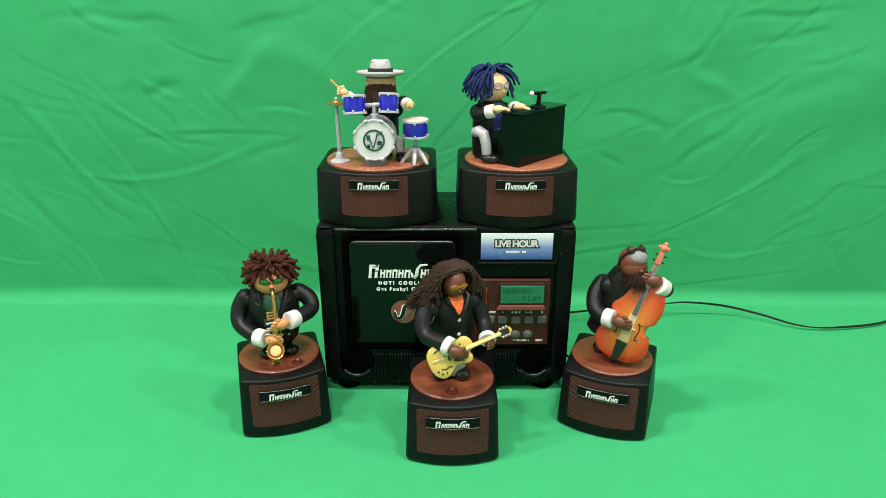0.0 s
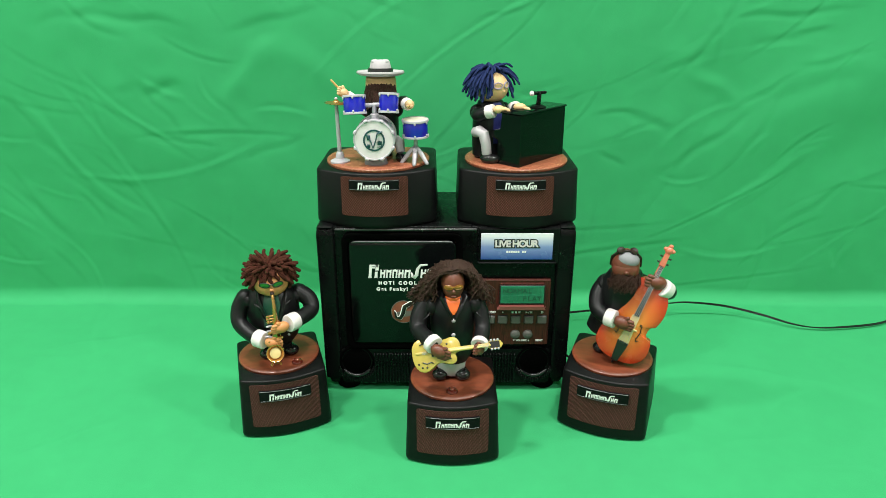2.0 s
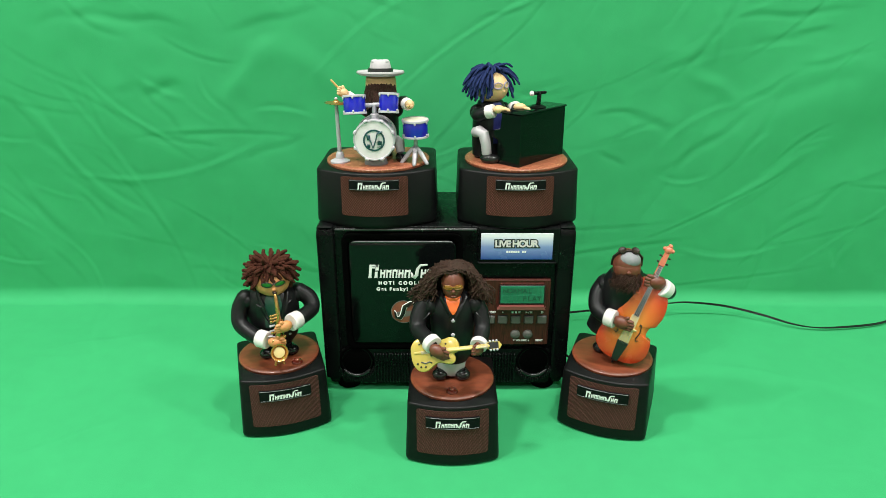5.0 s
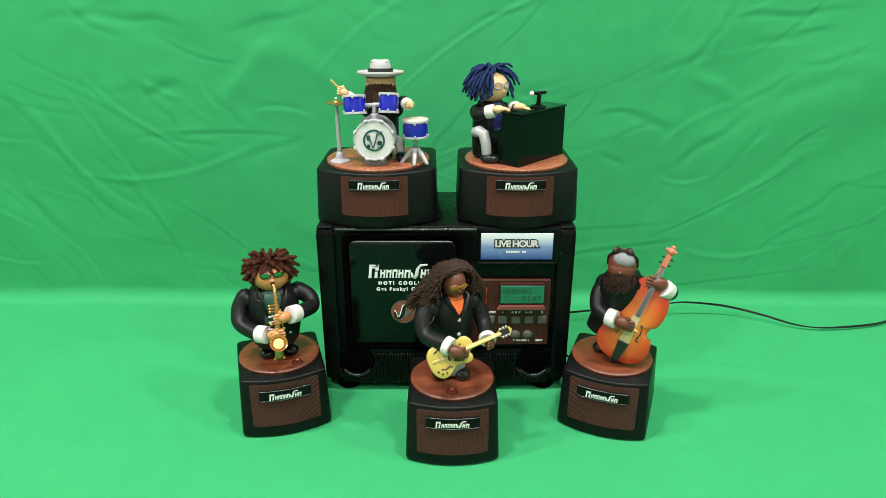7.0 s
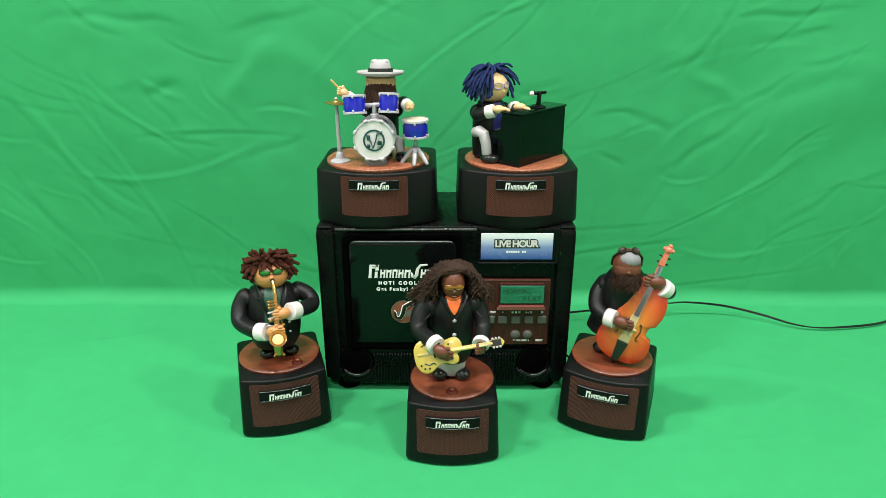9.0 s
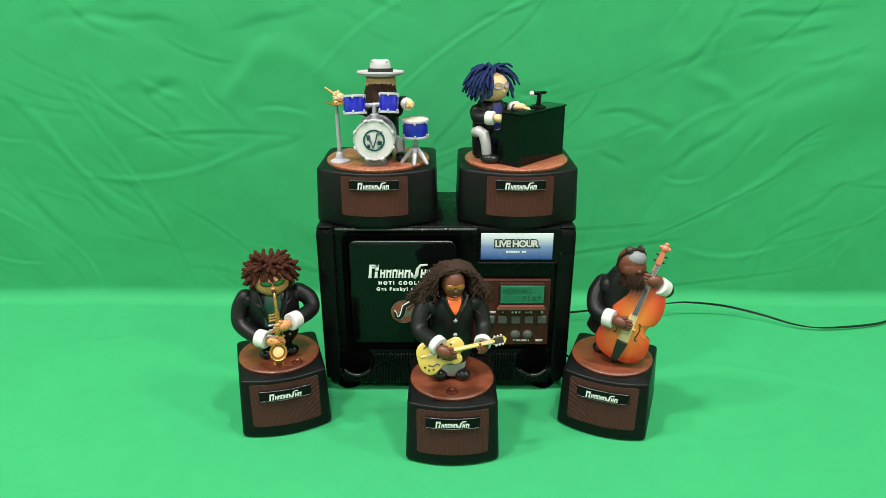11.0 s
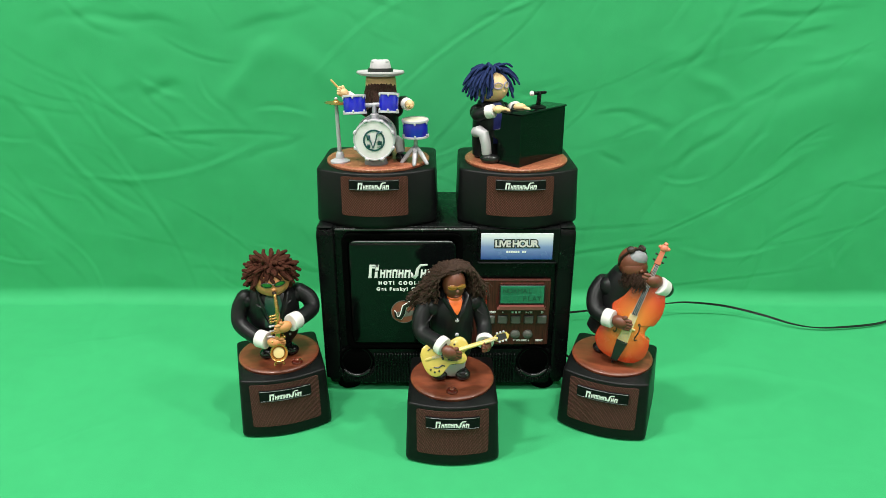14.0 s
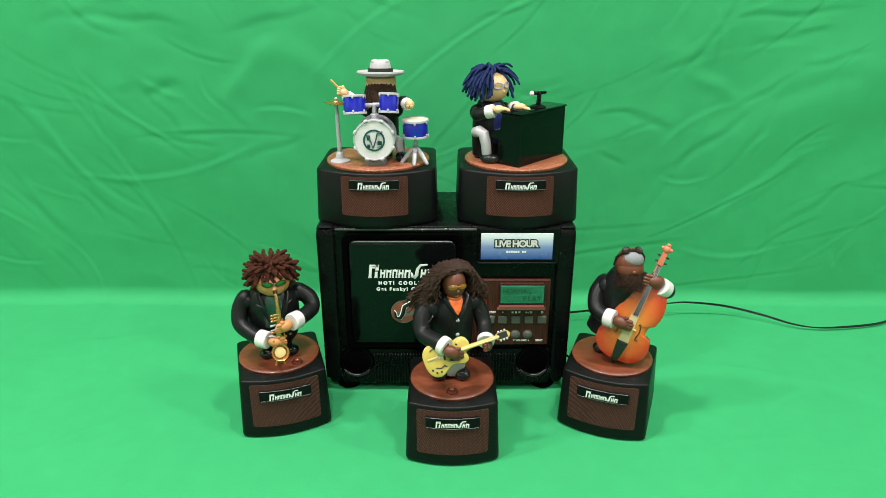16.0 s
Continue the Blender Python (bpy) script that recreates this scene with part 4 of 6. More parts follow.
def sax_player():
    J, L, S, C, G, E_, H, I, B = range(9)
    mats = [JACKET, LAPEL, SKIN, CUFF, GREEN_SHIRT, GREEN_GLASS, YARN, INK, SILVER]
    g = Geo()
    prof = [(0.012, 0.081), (0.0215, 0.083), (0.0262, 0.09), (0.0292, 0.104), (0.0298, 0.118), (0.0292, 0.132), (0.0275, 0.144), (0.0225, 0.153), (0.013, 0.158), (0.002, 0.159)]
    torso(g, (0, 0, 0), prof, 0.88)
    front_strip(g, (0, 0, 0), prof[4:9], -22, 18, G, 0.88, 1.01)
    front_strip(g, (0, 0, 0), prof[4:9], 18, 36, L, 0.88, 1.035)
    front_strip(g, (0, 0, 0), prof[4:9], -40, -22, L, 0.88, 1.035)
    for s in (-1, 1):
        edge = [(s * 0.0062 - 0.0008, -0.0266, 0.124), (s * 0.0085 - 0.0008, -0.0268, 0.134), (s * 0.0118 - 0.0008, -0.0246, 0.145), (s * 0.0142 - 0.0008, -0.0190, 0.1525), (s * 0.0150, -0.008, 0.1575)]
        g.tube(edge, [0.0012, 0.0028, 0.0038, 0.003, 0.0022], L, 12, 0.35)
        g.tube([(s * 0.0135, -0.0238, 0.1462), (s * 0.0185, -0.0205, 0.1478)], [0.0016, 0.0008], L, 8, 0.4)
    for z in (0.116, 0.105):
        g.ball((0.0145, -0.0262, z), (0.0015, 0.001, 0.0015), B, 10)
    for s in (-1, 1):
        g.ball((s * 0.0258, 0.001, 0.1412), (0.0108, 0.012, 0.0102), J, 16)
    head = (0.0008, -0.006, 0.168)
    g.ball(head, (0.0200, 0.0202, 0.0168), S, 26)
    g.ball((0.0008, -0.0262, 0.1685), (0.0026, 0.0024, 0.0022), S, 10)
    lens_pair(g, (0.0008, -0.0256, 0.1742), 0.0068, 0.0058, 0.0030, E_, I)
    for s in (-1, 1):
        g.ball((s * 0.0202, -0.003, 0.168), (0.0028, 0.0036, 0.0045), S, 10)
    sleeve(g, [(-0.0285, 0.001, 0.1435), (-0.0358, -0.003, 0.132), (-0.0368, -0.014, 0.119), (-0.0215, -0.034, 0.1128)], 0.0092, J, C, [(-0.0205, -0.0345, 0.1128), (-0.0112, -0.0425, 0.1135)])
    sleeve(g, [(0.0290, 0.001, 0.1435), (0.0398, -0.006, 0.1375), (0.0412, -0.017, 0.1295), (0.026, -0.033, 0.1305)], 0.0092, J, C, [(0.0238, -0.0345, 0.1308), (0.0142, -0.0422, 0.1328)])
    fist(g, (-0.0035, -0.0490, 0.1150), (1, -0.42, 0.1), S, 1.0, 0.2)
    fist(g, (0.0068, -0.0485, 0.1338), (-1, -0.42, 0.0), S, 1.0, -0.2)
    # yarn hair: locks fan out from the crown
    keep = (head, (0.0222, 0.021, 0.0176))
    crown = Vector((0.0008, -0.001, 0.1820))
    for ring, n, el, ln in ((0, 14, 60, 0.0175), (1, 24, 40, 0.0218), (2, 30, 14, 0.0220), (3, 34, -7, 0.0228), (4, 26, -26, 0.0205)):
        for k in range(n):
            a = 360 * k / n + RND.uniform(-9, 9)
            e = radians(el + RND.uniform(-9, 9) - 12 * max(0, math.sin(radians(a))))
            if ring >= 3 and 222 < a % 360 < 318:
                continue
            d = Vector((math.cos(radians(a)) * math.cos(e) * 1.05, math.sin(radians(a)) * math.cos(e) * 0.92, math.sin(e)))
            o = crown + Vector((d.x * 0.008, d.y * 0.008, -0.001 * ring))
            lock(g, o, d, ln * RND.uniform(0.82, 1.12) * (0.72 if 240 < a % 360 < 300 and ring > 1 else 1), 0.0026, H, 0.75, 0.0010, 5, 8, keep)
    return doll("saxophonist_doll", g, mats, SAX @ SAX_LIFT, SAX_PIVOT, "vinyl saxophonist doll in black suit with brown yarn hair")


def saxophone():
    GO, CR, DK = range(3)
    g = Geo()
    body = [(0.0008, -0.0278, 0.1655), (0.001, -0.032, 0.1672), (0.0012, -0.036, 0.1640), (0.0016, -0.0405, 0.1535), (0.0012, -0.0445, 0.1400), (0.0004, -0.0475, 0.1250), (-0.0008, -0.0484, 0.1140), (-0.0016, -0.0490, 0.1020), (-0.0018, -0.0508, 0.0955), (-0.0018, -0.0540, 0.0938), (-0.0018, -0.0562, 0.0985)]
    g.tube(body, [0.0019, 0.0018, 0.0018, 0.0022, 0.0028, 0.0034, 0.004, 0.0044, 0.0045, 0.0046, 0.0048], GO, 14)
    g.tube([(-0.0018, -0.0562, 0.0985), (-0.0018, -0.0562, 0.1065)], [0.0048, 0.005], GO, 14)
    g.tube(body[:2], [0.0024, 0.0022], DK, 10)
    bell = look((-0.0018, -0.0560, 0.1062), (-0.0018, -0.0560 - 0.85, 0.1062 + 0.62)) @ pose(0, 0, 0, 0, 180, 0)
    g.lathe([(0.0052, 0.0), (0.0056, 0.004), (0.0066, 0.0075), (0.0089, 0.0104), (0.0094, 0.0110), (0.0093, 0.0116), (0.0086, 0.0112)], GO, bell, 32, caps=False)
    g.lathe([(0.0086, 0.0108), (0.0066, 0.0070), (0.0060, 0.0066)], GO, bell, 32, caps=False)
    g.lathe([(0.0062, 0.0070), (0.0056, 0.0082), (0.0033, 0.0087), (0.0005, 0.0088)], CR, bell, 28)
    for z, y, dx in ((0.1475, -0.0438, -1), (0.1445, -0.0448, -1), (0.1415, -0.0456, -1), (0.128, -0.0478, -1), (0.122, -0.0494, 1), (0.118, -0.0502, -1), (0.1085, -0.0525, 1), (0.1055, -0.0535, -1)):
        g.tube([(0.0004, y, z), (dx * 0.0058, y - 0.0012, z)], [0.0009, 0.0013], GO, 8)
        g.ball((dx * 0.0062, y - 0.0015, z), (0.0019, 0.0012, 0.0017), GO, 10)
    g.tube([(0.005, -0.046, 0.142), (0.0053, -0.0495, 0.124), (0.0045, -0.0525, 0.108)], 0.0006, GO, 6)
    for s in (-1, 1):
        g.tube([(s * 0.003 - 0.0018, -0.0548, 0.0935), (s * 0.0048 - 0.0018, -0.0588, 0.0915)], 0.0013, GO, 6)
    g.tube([(-0.001, -0.0478, 0.1205), (-0.0085, -0.0462, 0.1220), (-0.0105, -0.0455, 0.1212)], [0.0008, 0.0013, 0.001], 3, 8, 0.6)
    for z in (0.1365, 0.1300, 0.1120):
        g.tube([(-0.0035, -0.047, z), (-0.0078, -0.0475, z - 0.0004)], [0.0009, 0.0012], 3, 8)
    p = Vector(SAX_PIVOT)
    g.v = [tuple(Vector(v) - p) for v in g.v]
    ob = part("saxophone", g, [GOLD, BELL_IN, GOGGLE, SILVER])
    ob.matrix_world = SAX @ SAX_LIFT @ Matrix.Translation(p)
    return tagged(ob, "small gold-lacquered toy saxophone with pale bell, held by the doll", "saxophone")


def guitar_player():
    J, L, S, C, O, A, H, B, W = range(9)
    mats = [JACKET, LAPEL, BROWN_SKIN, CUFF, ORANGE_SHIRT, AMBER_GLASS, CURLS, SILVER, GOLD]
    g = Geo()
    prof = [(0.008, 0.0865), (0.0175, 0.088), (0.0212, 0.096), (0.0225, 0.115), (0.0232, 0.13), (0.024, 0.145), (0.0232, 0.154), (0.0185, 0.163), (0.0115, 0.168), (0.002, 0.169)]
    torso(g, (0, 0.003, 0), prof, 0.86)
    # shirt as a wedge that narrows downwards
    rr = lambda z: float(np.interp(z, [q for _, q in prof], [r for r, _ in prof]))
    rows = [(0.150 + 0.0016 * k, 1.5 + 2.5 * k) for k in range(12)]
    g.rings([[Vector((math.sin(radians(a * (j / 4 - 1))) * (rr(z) * 1.012 + 0.0003), 0.003 - 0.86 * math.cos(radians(a * (j / 4 - 1))) * (rr(z) * 1.012 + 0.0003), z)) for j in range(9)] for z, a in rows], O, False, False, False)
    for s in (-1, 1):
        g.tube([(s * 0.0015, -0.0182, 0.1455), (s * 0.0062, -0.0172, 0.156), (s * 0.0125, -0.0095, 0.166), (s * 0.0105, -0.002, 0.1695)], [0.0012, 0.0028, 0.003, 0.0022], L, 10, 0.45)
        g.ball((s * 0.0228, 0.002, 0.153), (0.0112, 0.0122, 0.0115), J, 16)
        g.lathe([(0.0102, -0.0004), (0.0108, 0.0), (0.0102, 0.0004)], L, Matrix.Translation((s * 0.0318, -0.0025, 0.1455)) @ pose(0, 0, 0, 14, s * 34, 0), 24, caps=False)
    g.ball((0, -0.0035, 0.1648), (0.0092, 0.0100, 0.0052), O, 14)
    g.ball((0.0, -0.0178, 0.1435), (0.0022, 0.0012, 0.0022), B, 12)
    g.ball((0.0, -0.0172, 0.1265), (0.0022, 0.0012, 0.0022), B, 12)
    head = (0.0, -0.0038, 0.1800)
    g.ball(head, (0.0120, 0.0138, 0.0172), S, 24)
    g.ball((0, -0.0178, 0.1762), (0.0021, 0.0022, 0.0022), S, 10)
    g.ball((0, -0.0158, 0.1702), (0.0028, 0.0018, 0.0012), S, 10)
    lens_pair(g, (0, -0.0176, 0.1808), 0.0050, 0.0044, 0.0023, A, A)
    sleeve(g, [(-0.0265, 0.002, 0.155), (-0.0345, -0.003, 0.145), (-0.0360, -0.014, 0.1320), (-0.0240, -0.0375, 0.1305)], 0.0092, J, C, [(-0.0245, -0.0370, 0.1306), (-0.0202, -0.0428, 0.1288)])
    fist(g, (-0.0162, -0.0492, 0.1255), (0.8, -0.3, -0.45), S, 1.05, 0.3)
    sleeve(g, [(0.0245, 0.002, 0.155), (0.0295, -0.003, 0.144), (0.0310, -0.012, 0.1305), (0.0270, -0.0285, 0.1235)], 0.0086, J, C, [(0.0272, -0.0282, 0.1236), (0.0252, -0.0338, 0.1224)])
    fist(g, (0.0240, -0.0412, 0.1225), (-0.45, -0.75, 0.35), S, 0.95, -0.3)
    # long crimped curls, parted over the face and flaring out over the shoulders
    for k in range(620):
        s = RND.choice((-1, 1))
        y0 = RND.uniform(-0.0125, 0.012)
        behind = RND.random() ** 0.8
        ay = -0.0095 + 0.031 * behind
        top = Vector((s * RND.uniform(0, 0.004), y0, 0.1965 + RND.uniform(-0.002, 0.0035) - 8 * y0 * y0))
        wide = RND.uniform(0.68, 1.04)
        c1 = Vector((s * 0.0218 * wide, y0 * 0.7 + ay * 0.3, 0.2010 * RND.uniform(0.985, 1.012)))
        c2 = Vector((s * 0.0272 * wide, ay, 0.180))
        end = Vector((s * RND.uniform(0.021, 0.047), ay + RND.uniform(0.0, 0.008), RND.uniform(0.139, 0.160) + 0.014 * (1 - behind)))
        if ay < 0.004:
            end.x *= 0.78
            end.z = max(end.z, 0.1625 - 0.25 * max(0, abs(end.x) - 0.026))
            end.y -= 0.003
        if behind > 0.8:
            c1.x, c2.x, end.x = c1.x * 0.5, c2.x * RND.uniform(0.1, 0.9), end.x * RND.uniform(0.0, 0.8)
        ph, turns, wob = RND.random() * 6, RND.uniform(34, 56), RND.uniform(0.0010, 0.0025)
        path = []
        for i in range(27):
            t = i / 26
            q = top * (1 - t) ** 3 + c1 * 3 * t * (1 - t) ** 2 + c2 * 3 * t * t * (1 - t) + end * t ** 3
            w = wob * min(1, 0.35 + 3 * t)
            path.append(q + Vector((math.sin(ph + turns * t), math.cos(ph + turns * t), 0.5 * math.sin(ph + turns * t + 1))) * w)
        g.tube(path, [0.00086 - 0.0003 * i / 26 for i in range(27)], H, 4)
    # the whole doll is raised a little to fit the camera's view
    g.v = [(v[0], v[1], v[2] + 0.0065) for v in g.v]
    return doll("guitarist_doll", g, mats, GTR, (0, 0, 0.13), "vinyl guitarist doll in black jacket with long crimped dark hair")


def guitar():
    Y, N, K, B = range(4)
    g = Geo()
    # face plane: u to the headstock, v up the body, w out of the face
    right = [(-0.0305, 0.002), (-0.0300, 0.0095), (-0.0265, 0.0160), (-0.0205, 0.0195), (-0.0125, 0.0200), (-0.0055, 0.0172), (0.0005, 0.0150), (0.007, 0.0158), (0.0135, 0.0175), (0.0188, 0.0155), (0.022, 0.0095), (0.0225, 0.0035), (0.0205, -0.0015), (0.0165, -0.004), (0.0175, -0.0085), (0.0165, -0.0135), (0.0115, -0.0165), (0.0045, -0.0145), (-0.002, -0.0135), (-0.008, -0.0175), (-0.015, -0.0225), (-0.0225, -0.0215), (-0.0275, -0.0155), (-0.03, -0.0075)]
    m = Matrix.Translation((-0.0150, -0.0395, 0.1262)) @ pose(0, 0, 0, 0, 0, -9) @ pose(0, 0, 0, 60, 0, 0) @ pose(0, 0, 0, 0, 0, 8) @ Matrix.Diagonal((0.93, 0.8, 0.9, 1))
    right = smooth_outline(right)
    g.prism(right, [(-0.0045, 0.93), (-0.0036, 1.0), (0.0024, 1.0), (0.0036, 0.94), (0.0042, 0.6)], Y, m, (-0.004, 0))
    g.tube([m @ Vector(p) for p in ((0.012, 0.0015, 0.004), (0.03, 0.0015, 0.0036), (0.0535, 0.0015, 0.003))], [0.0031, 0.0029, 0.0026], N, 10, 0.7)
    g.prism([(0.0525, -0.0018), (0.0555, -0.0036), (0.0665, -0.0032), (0.0690, 0.0012), (0.0665, 0.0058), (0.0555, 0.0064), (0.0525, 0.0046)], [(0.0008, 0.97), (0.0014, 1), (0.003, 1), (0.0034, 0.96)], Y, m, (0.061, 0.0014))
    g.prism([(0.0535, -0.0014), (0.056, -0.0028), (0.0655, -0.0024), (0.0655, 0.005), (0.056, 0.0056), (0.0535, 0.0042)], [(0.0032, 1), (0.0038, 0.97)], K, m, (0.061, 0.0014))
    for k in range(3):
        for s in (-1, 1):
            o = Vector((0.0565 + k * 0.0036, 0.0014 + s * 0.0055, 0.0032))
            g.ball(m @ o, 0.0013, B, 8)
    # controls, tailpiece, f-shaped slots
    g.box((0.012, 0.003, 0.0012), m @ pose(-0.0205, 0.0015, 0.0046), N, 0.0004)
    g.box((0.0022, 0.0115, 0.0012), m @ pose(-0.008, 0.0012, 0.0048), K, 0.0003)
    g.tube([m @ Vector(p) for p in ((-0.021, 0.0118, 0.0046), (-0.0175, 0.0135, 0.0046), (-0.013, 0.0128, 0.0046), (-0.0105, 0.0143, 0.0046))], 0.0006, K, 6)
    g.tube([m @ Vector(p) for p in ((-0.0195, -0.0105, 0.0046), (-0.015, -0.0125, 0.0046), (-0.0105, -0.0108, 0.0046), (-0.0085, -0.0125, 0.0046))], 0.0007, K, 6)
    for x, y in ((-0.024, -0.012), (-0.0205, -0.0165), (0.0085, 0.0095), (-0.0155, -0.0168)):
        g.ball(m @ Vector((x, y, 0.004)), 0.0011, K, 8)
    g.prism([(-0.002, -0.0035), (0.009, -0.0045), (0.0125, -0.0095), (0.003, -0.0105), (-0.004, -0.007)], [(0.004, 1), (0.0049, 0.95)], K, m, (0.004, -0.007))
    for k in range(4):
        y = -0.0002 + k * 0.0011
        g.tube([m @ Vector((-0.019, y, 0.0058)), m @ Vector((0.054, y, 0.0058))], 0.00013, B, 4, 1, False)
    p = Vector((0, 0, 0.13))
    g.v = [tuple(Vector(v) - p) for v in g.v]
    ob = part("electric_guitar", g, [GUITAR_YELLOW, GUITAR_CREAM, INK, SILVER])
    ob.matrix_world = GTR @ Matrix.Translation(p)
    return tagged(ob, "pale yellow toy hollow-body electric guitar with black controls", "guitar")


BAS_PIVOT = (-0.006, 0.006, 0.12)
BASS_FOOT = Vector((0.0040, -0.024, 0.0795))


def bass_player():
    J, L, S, C, H, G, K, B = range(8)
    mats = [JACKET, LAPEL, BROWN_SKIN, CUFF, BEARD, GREY_CAP, GOGGLE, SILVER]
    g = Geo()
    c = (-0.004, 0.007, 0)
    prof = [(0.01, 0.1020), (0.0262, 0.1030), (0.0292, 0.107), (0.0282, 0.113), (0.0256, 0.13), (0.0248, 0.145), (0.0242, 0.159), (0.0225, 0.170), (0.0172, 0.1805), (0.002, 0.1855)]
    g.rings([[Vector((c[0] + (z - 0.1) * 0.1 + r * math.cos(a), c[1] - (z - 0.1) * 0.14 + r * 0.92 * math.sin(a), z)) for a in (2 * math.pi * k / 36 for k in range(36))] for r, z in prof], J)
    g.ball((-0.0150, 0.002, 0.1595), (0.0118, 0.013, 0.0125), J, 16)
    g.ball((0.0170, -0.003, 0.1665), (0.0155, 0.0125, 0.0118), J, 16)
    hx, hy, hz = 0.0022, -0.0115, 0.1915
    g.ball((hx, hy, hz), (0.0152, 0.0160, 0.0172), S, 26)
    # grey hairline that shows below the goggles
    g.ball((hx + 0.0015, hy - 0.0044, hz + 0.0066), (0.0122, 0.0112, 0.0094), G, 22, pose(0, 0, 0, 0, 8, 0))
    g.ball((hx, hy - 0.005, hz - 0.0042), (0.0145, 0.0123, 0.0132), S, 22)
    g.ball((hx, hy - 0.0182, hz - 0.0035), (0.0024, 0.002, 0.0022), S, 10)
    g.tube([(hx - 0.0156, hy + 0.002, hz - 0.002), (hx - 0.0150, hy - 0.001, hz + 0.008), (hx - 0.009, hy - 0.005, hz + 0.0155), (hx, hy - 0.006, hz + 0.0178), (hx + 0.009, hy - 0.005, hz + 0.0158), (hx + 0.0152, hy - 0.001, hz + 0.008), (hx + 0.0158, hy + 0.002, hz - 0.002)], 0.0014, K, 8)
    for s in (-1, 1):
        m = pose(hx + s * 0.0068, hy - 0.0052, hz + 0.0172, 26, s * 16, 0)
        g.lathe([(0.0040, -0.0018), (0.0045, 0.0005), (0.0040, 0.0014), (0.0031, 0.0006), (0.0004, 0.0004)], K, m, 18)
    for k in range(420):
        a = radians(RND.uniform(190, 350))
        o = Vector((hx + 0.0088 * math.cos(a), hy + 0.001 + 0.0158 * math.sin(a), hz + RND.uniform(-0.0155, -0.0065)))
        lock(g, o, (math.cos(a) * 0.25 + RND.uniform(-0.4, 0.4), math.sin(a) * 0.9, 0.0), RND.uniform(0.007, 0.0155), 0.0005, H, 1.8, 0.0028, 12, 4)
    return doll("bassist_doll", g, mats, BAS, BAS_PIVOT, "vinyl bassist doll in black suit, bearded, goggles on forehead")


def bassist_arms(body):
    """Both arms follow the instrument, not the trunk."""
    p = Vector(BASS_FOOT)
    out = []
    for k in (0, 1):
        g = Geo()
        if k == 0:
            sleeve(g, [(-0.0130, 0.003, 0.1615), (-0.0195, -0.006, 0.151), (-0.0178, -0.0175, 0.138), (-0.0055, -0.026, 0.133)], 0.0096, 0, 1, [(-0.0065, -0.0255, 0.1332), (0.0035, -0.0285, 0.1325)])
            fist(g, (0.0115, -0.0312, 0.1312), (0.95, -0.25, -0.2), 2, 1.15, 0.3)
        else:
            sleeve(g, [(0.018, 0.0, 0.165), (0.037, 0.004, 0.162), (0.053, 0.002, 0.1605), (0.0520, -0.005, 0.1645)], 0.0094, 0, 1, [(0.0530, -0.0025, 0.163), (0.0472, -0.0085, 0.1695)])
            fist(g, (0.0415, -0.0125, 0.1755), (-0.9, -0.5, 0.3), 2, 1.2, -0.4)
        g.v = [tuple(Vector(v) - p) for v in g.v]
        ob = part("arm", g, [JACKET, CUFF, BROWN_SKIN], body, "black sleeve with white cuff")
        out.append(ob)
    return out


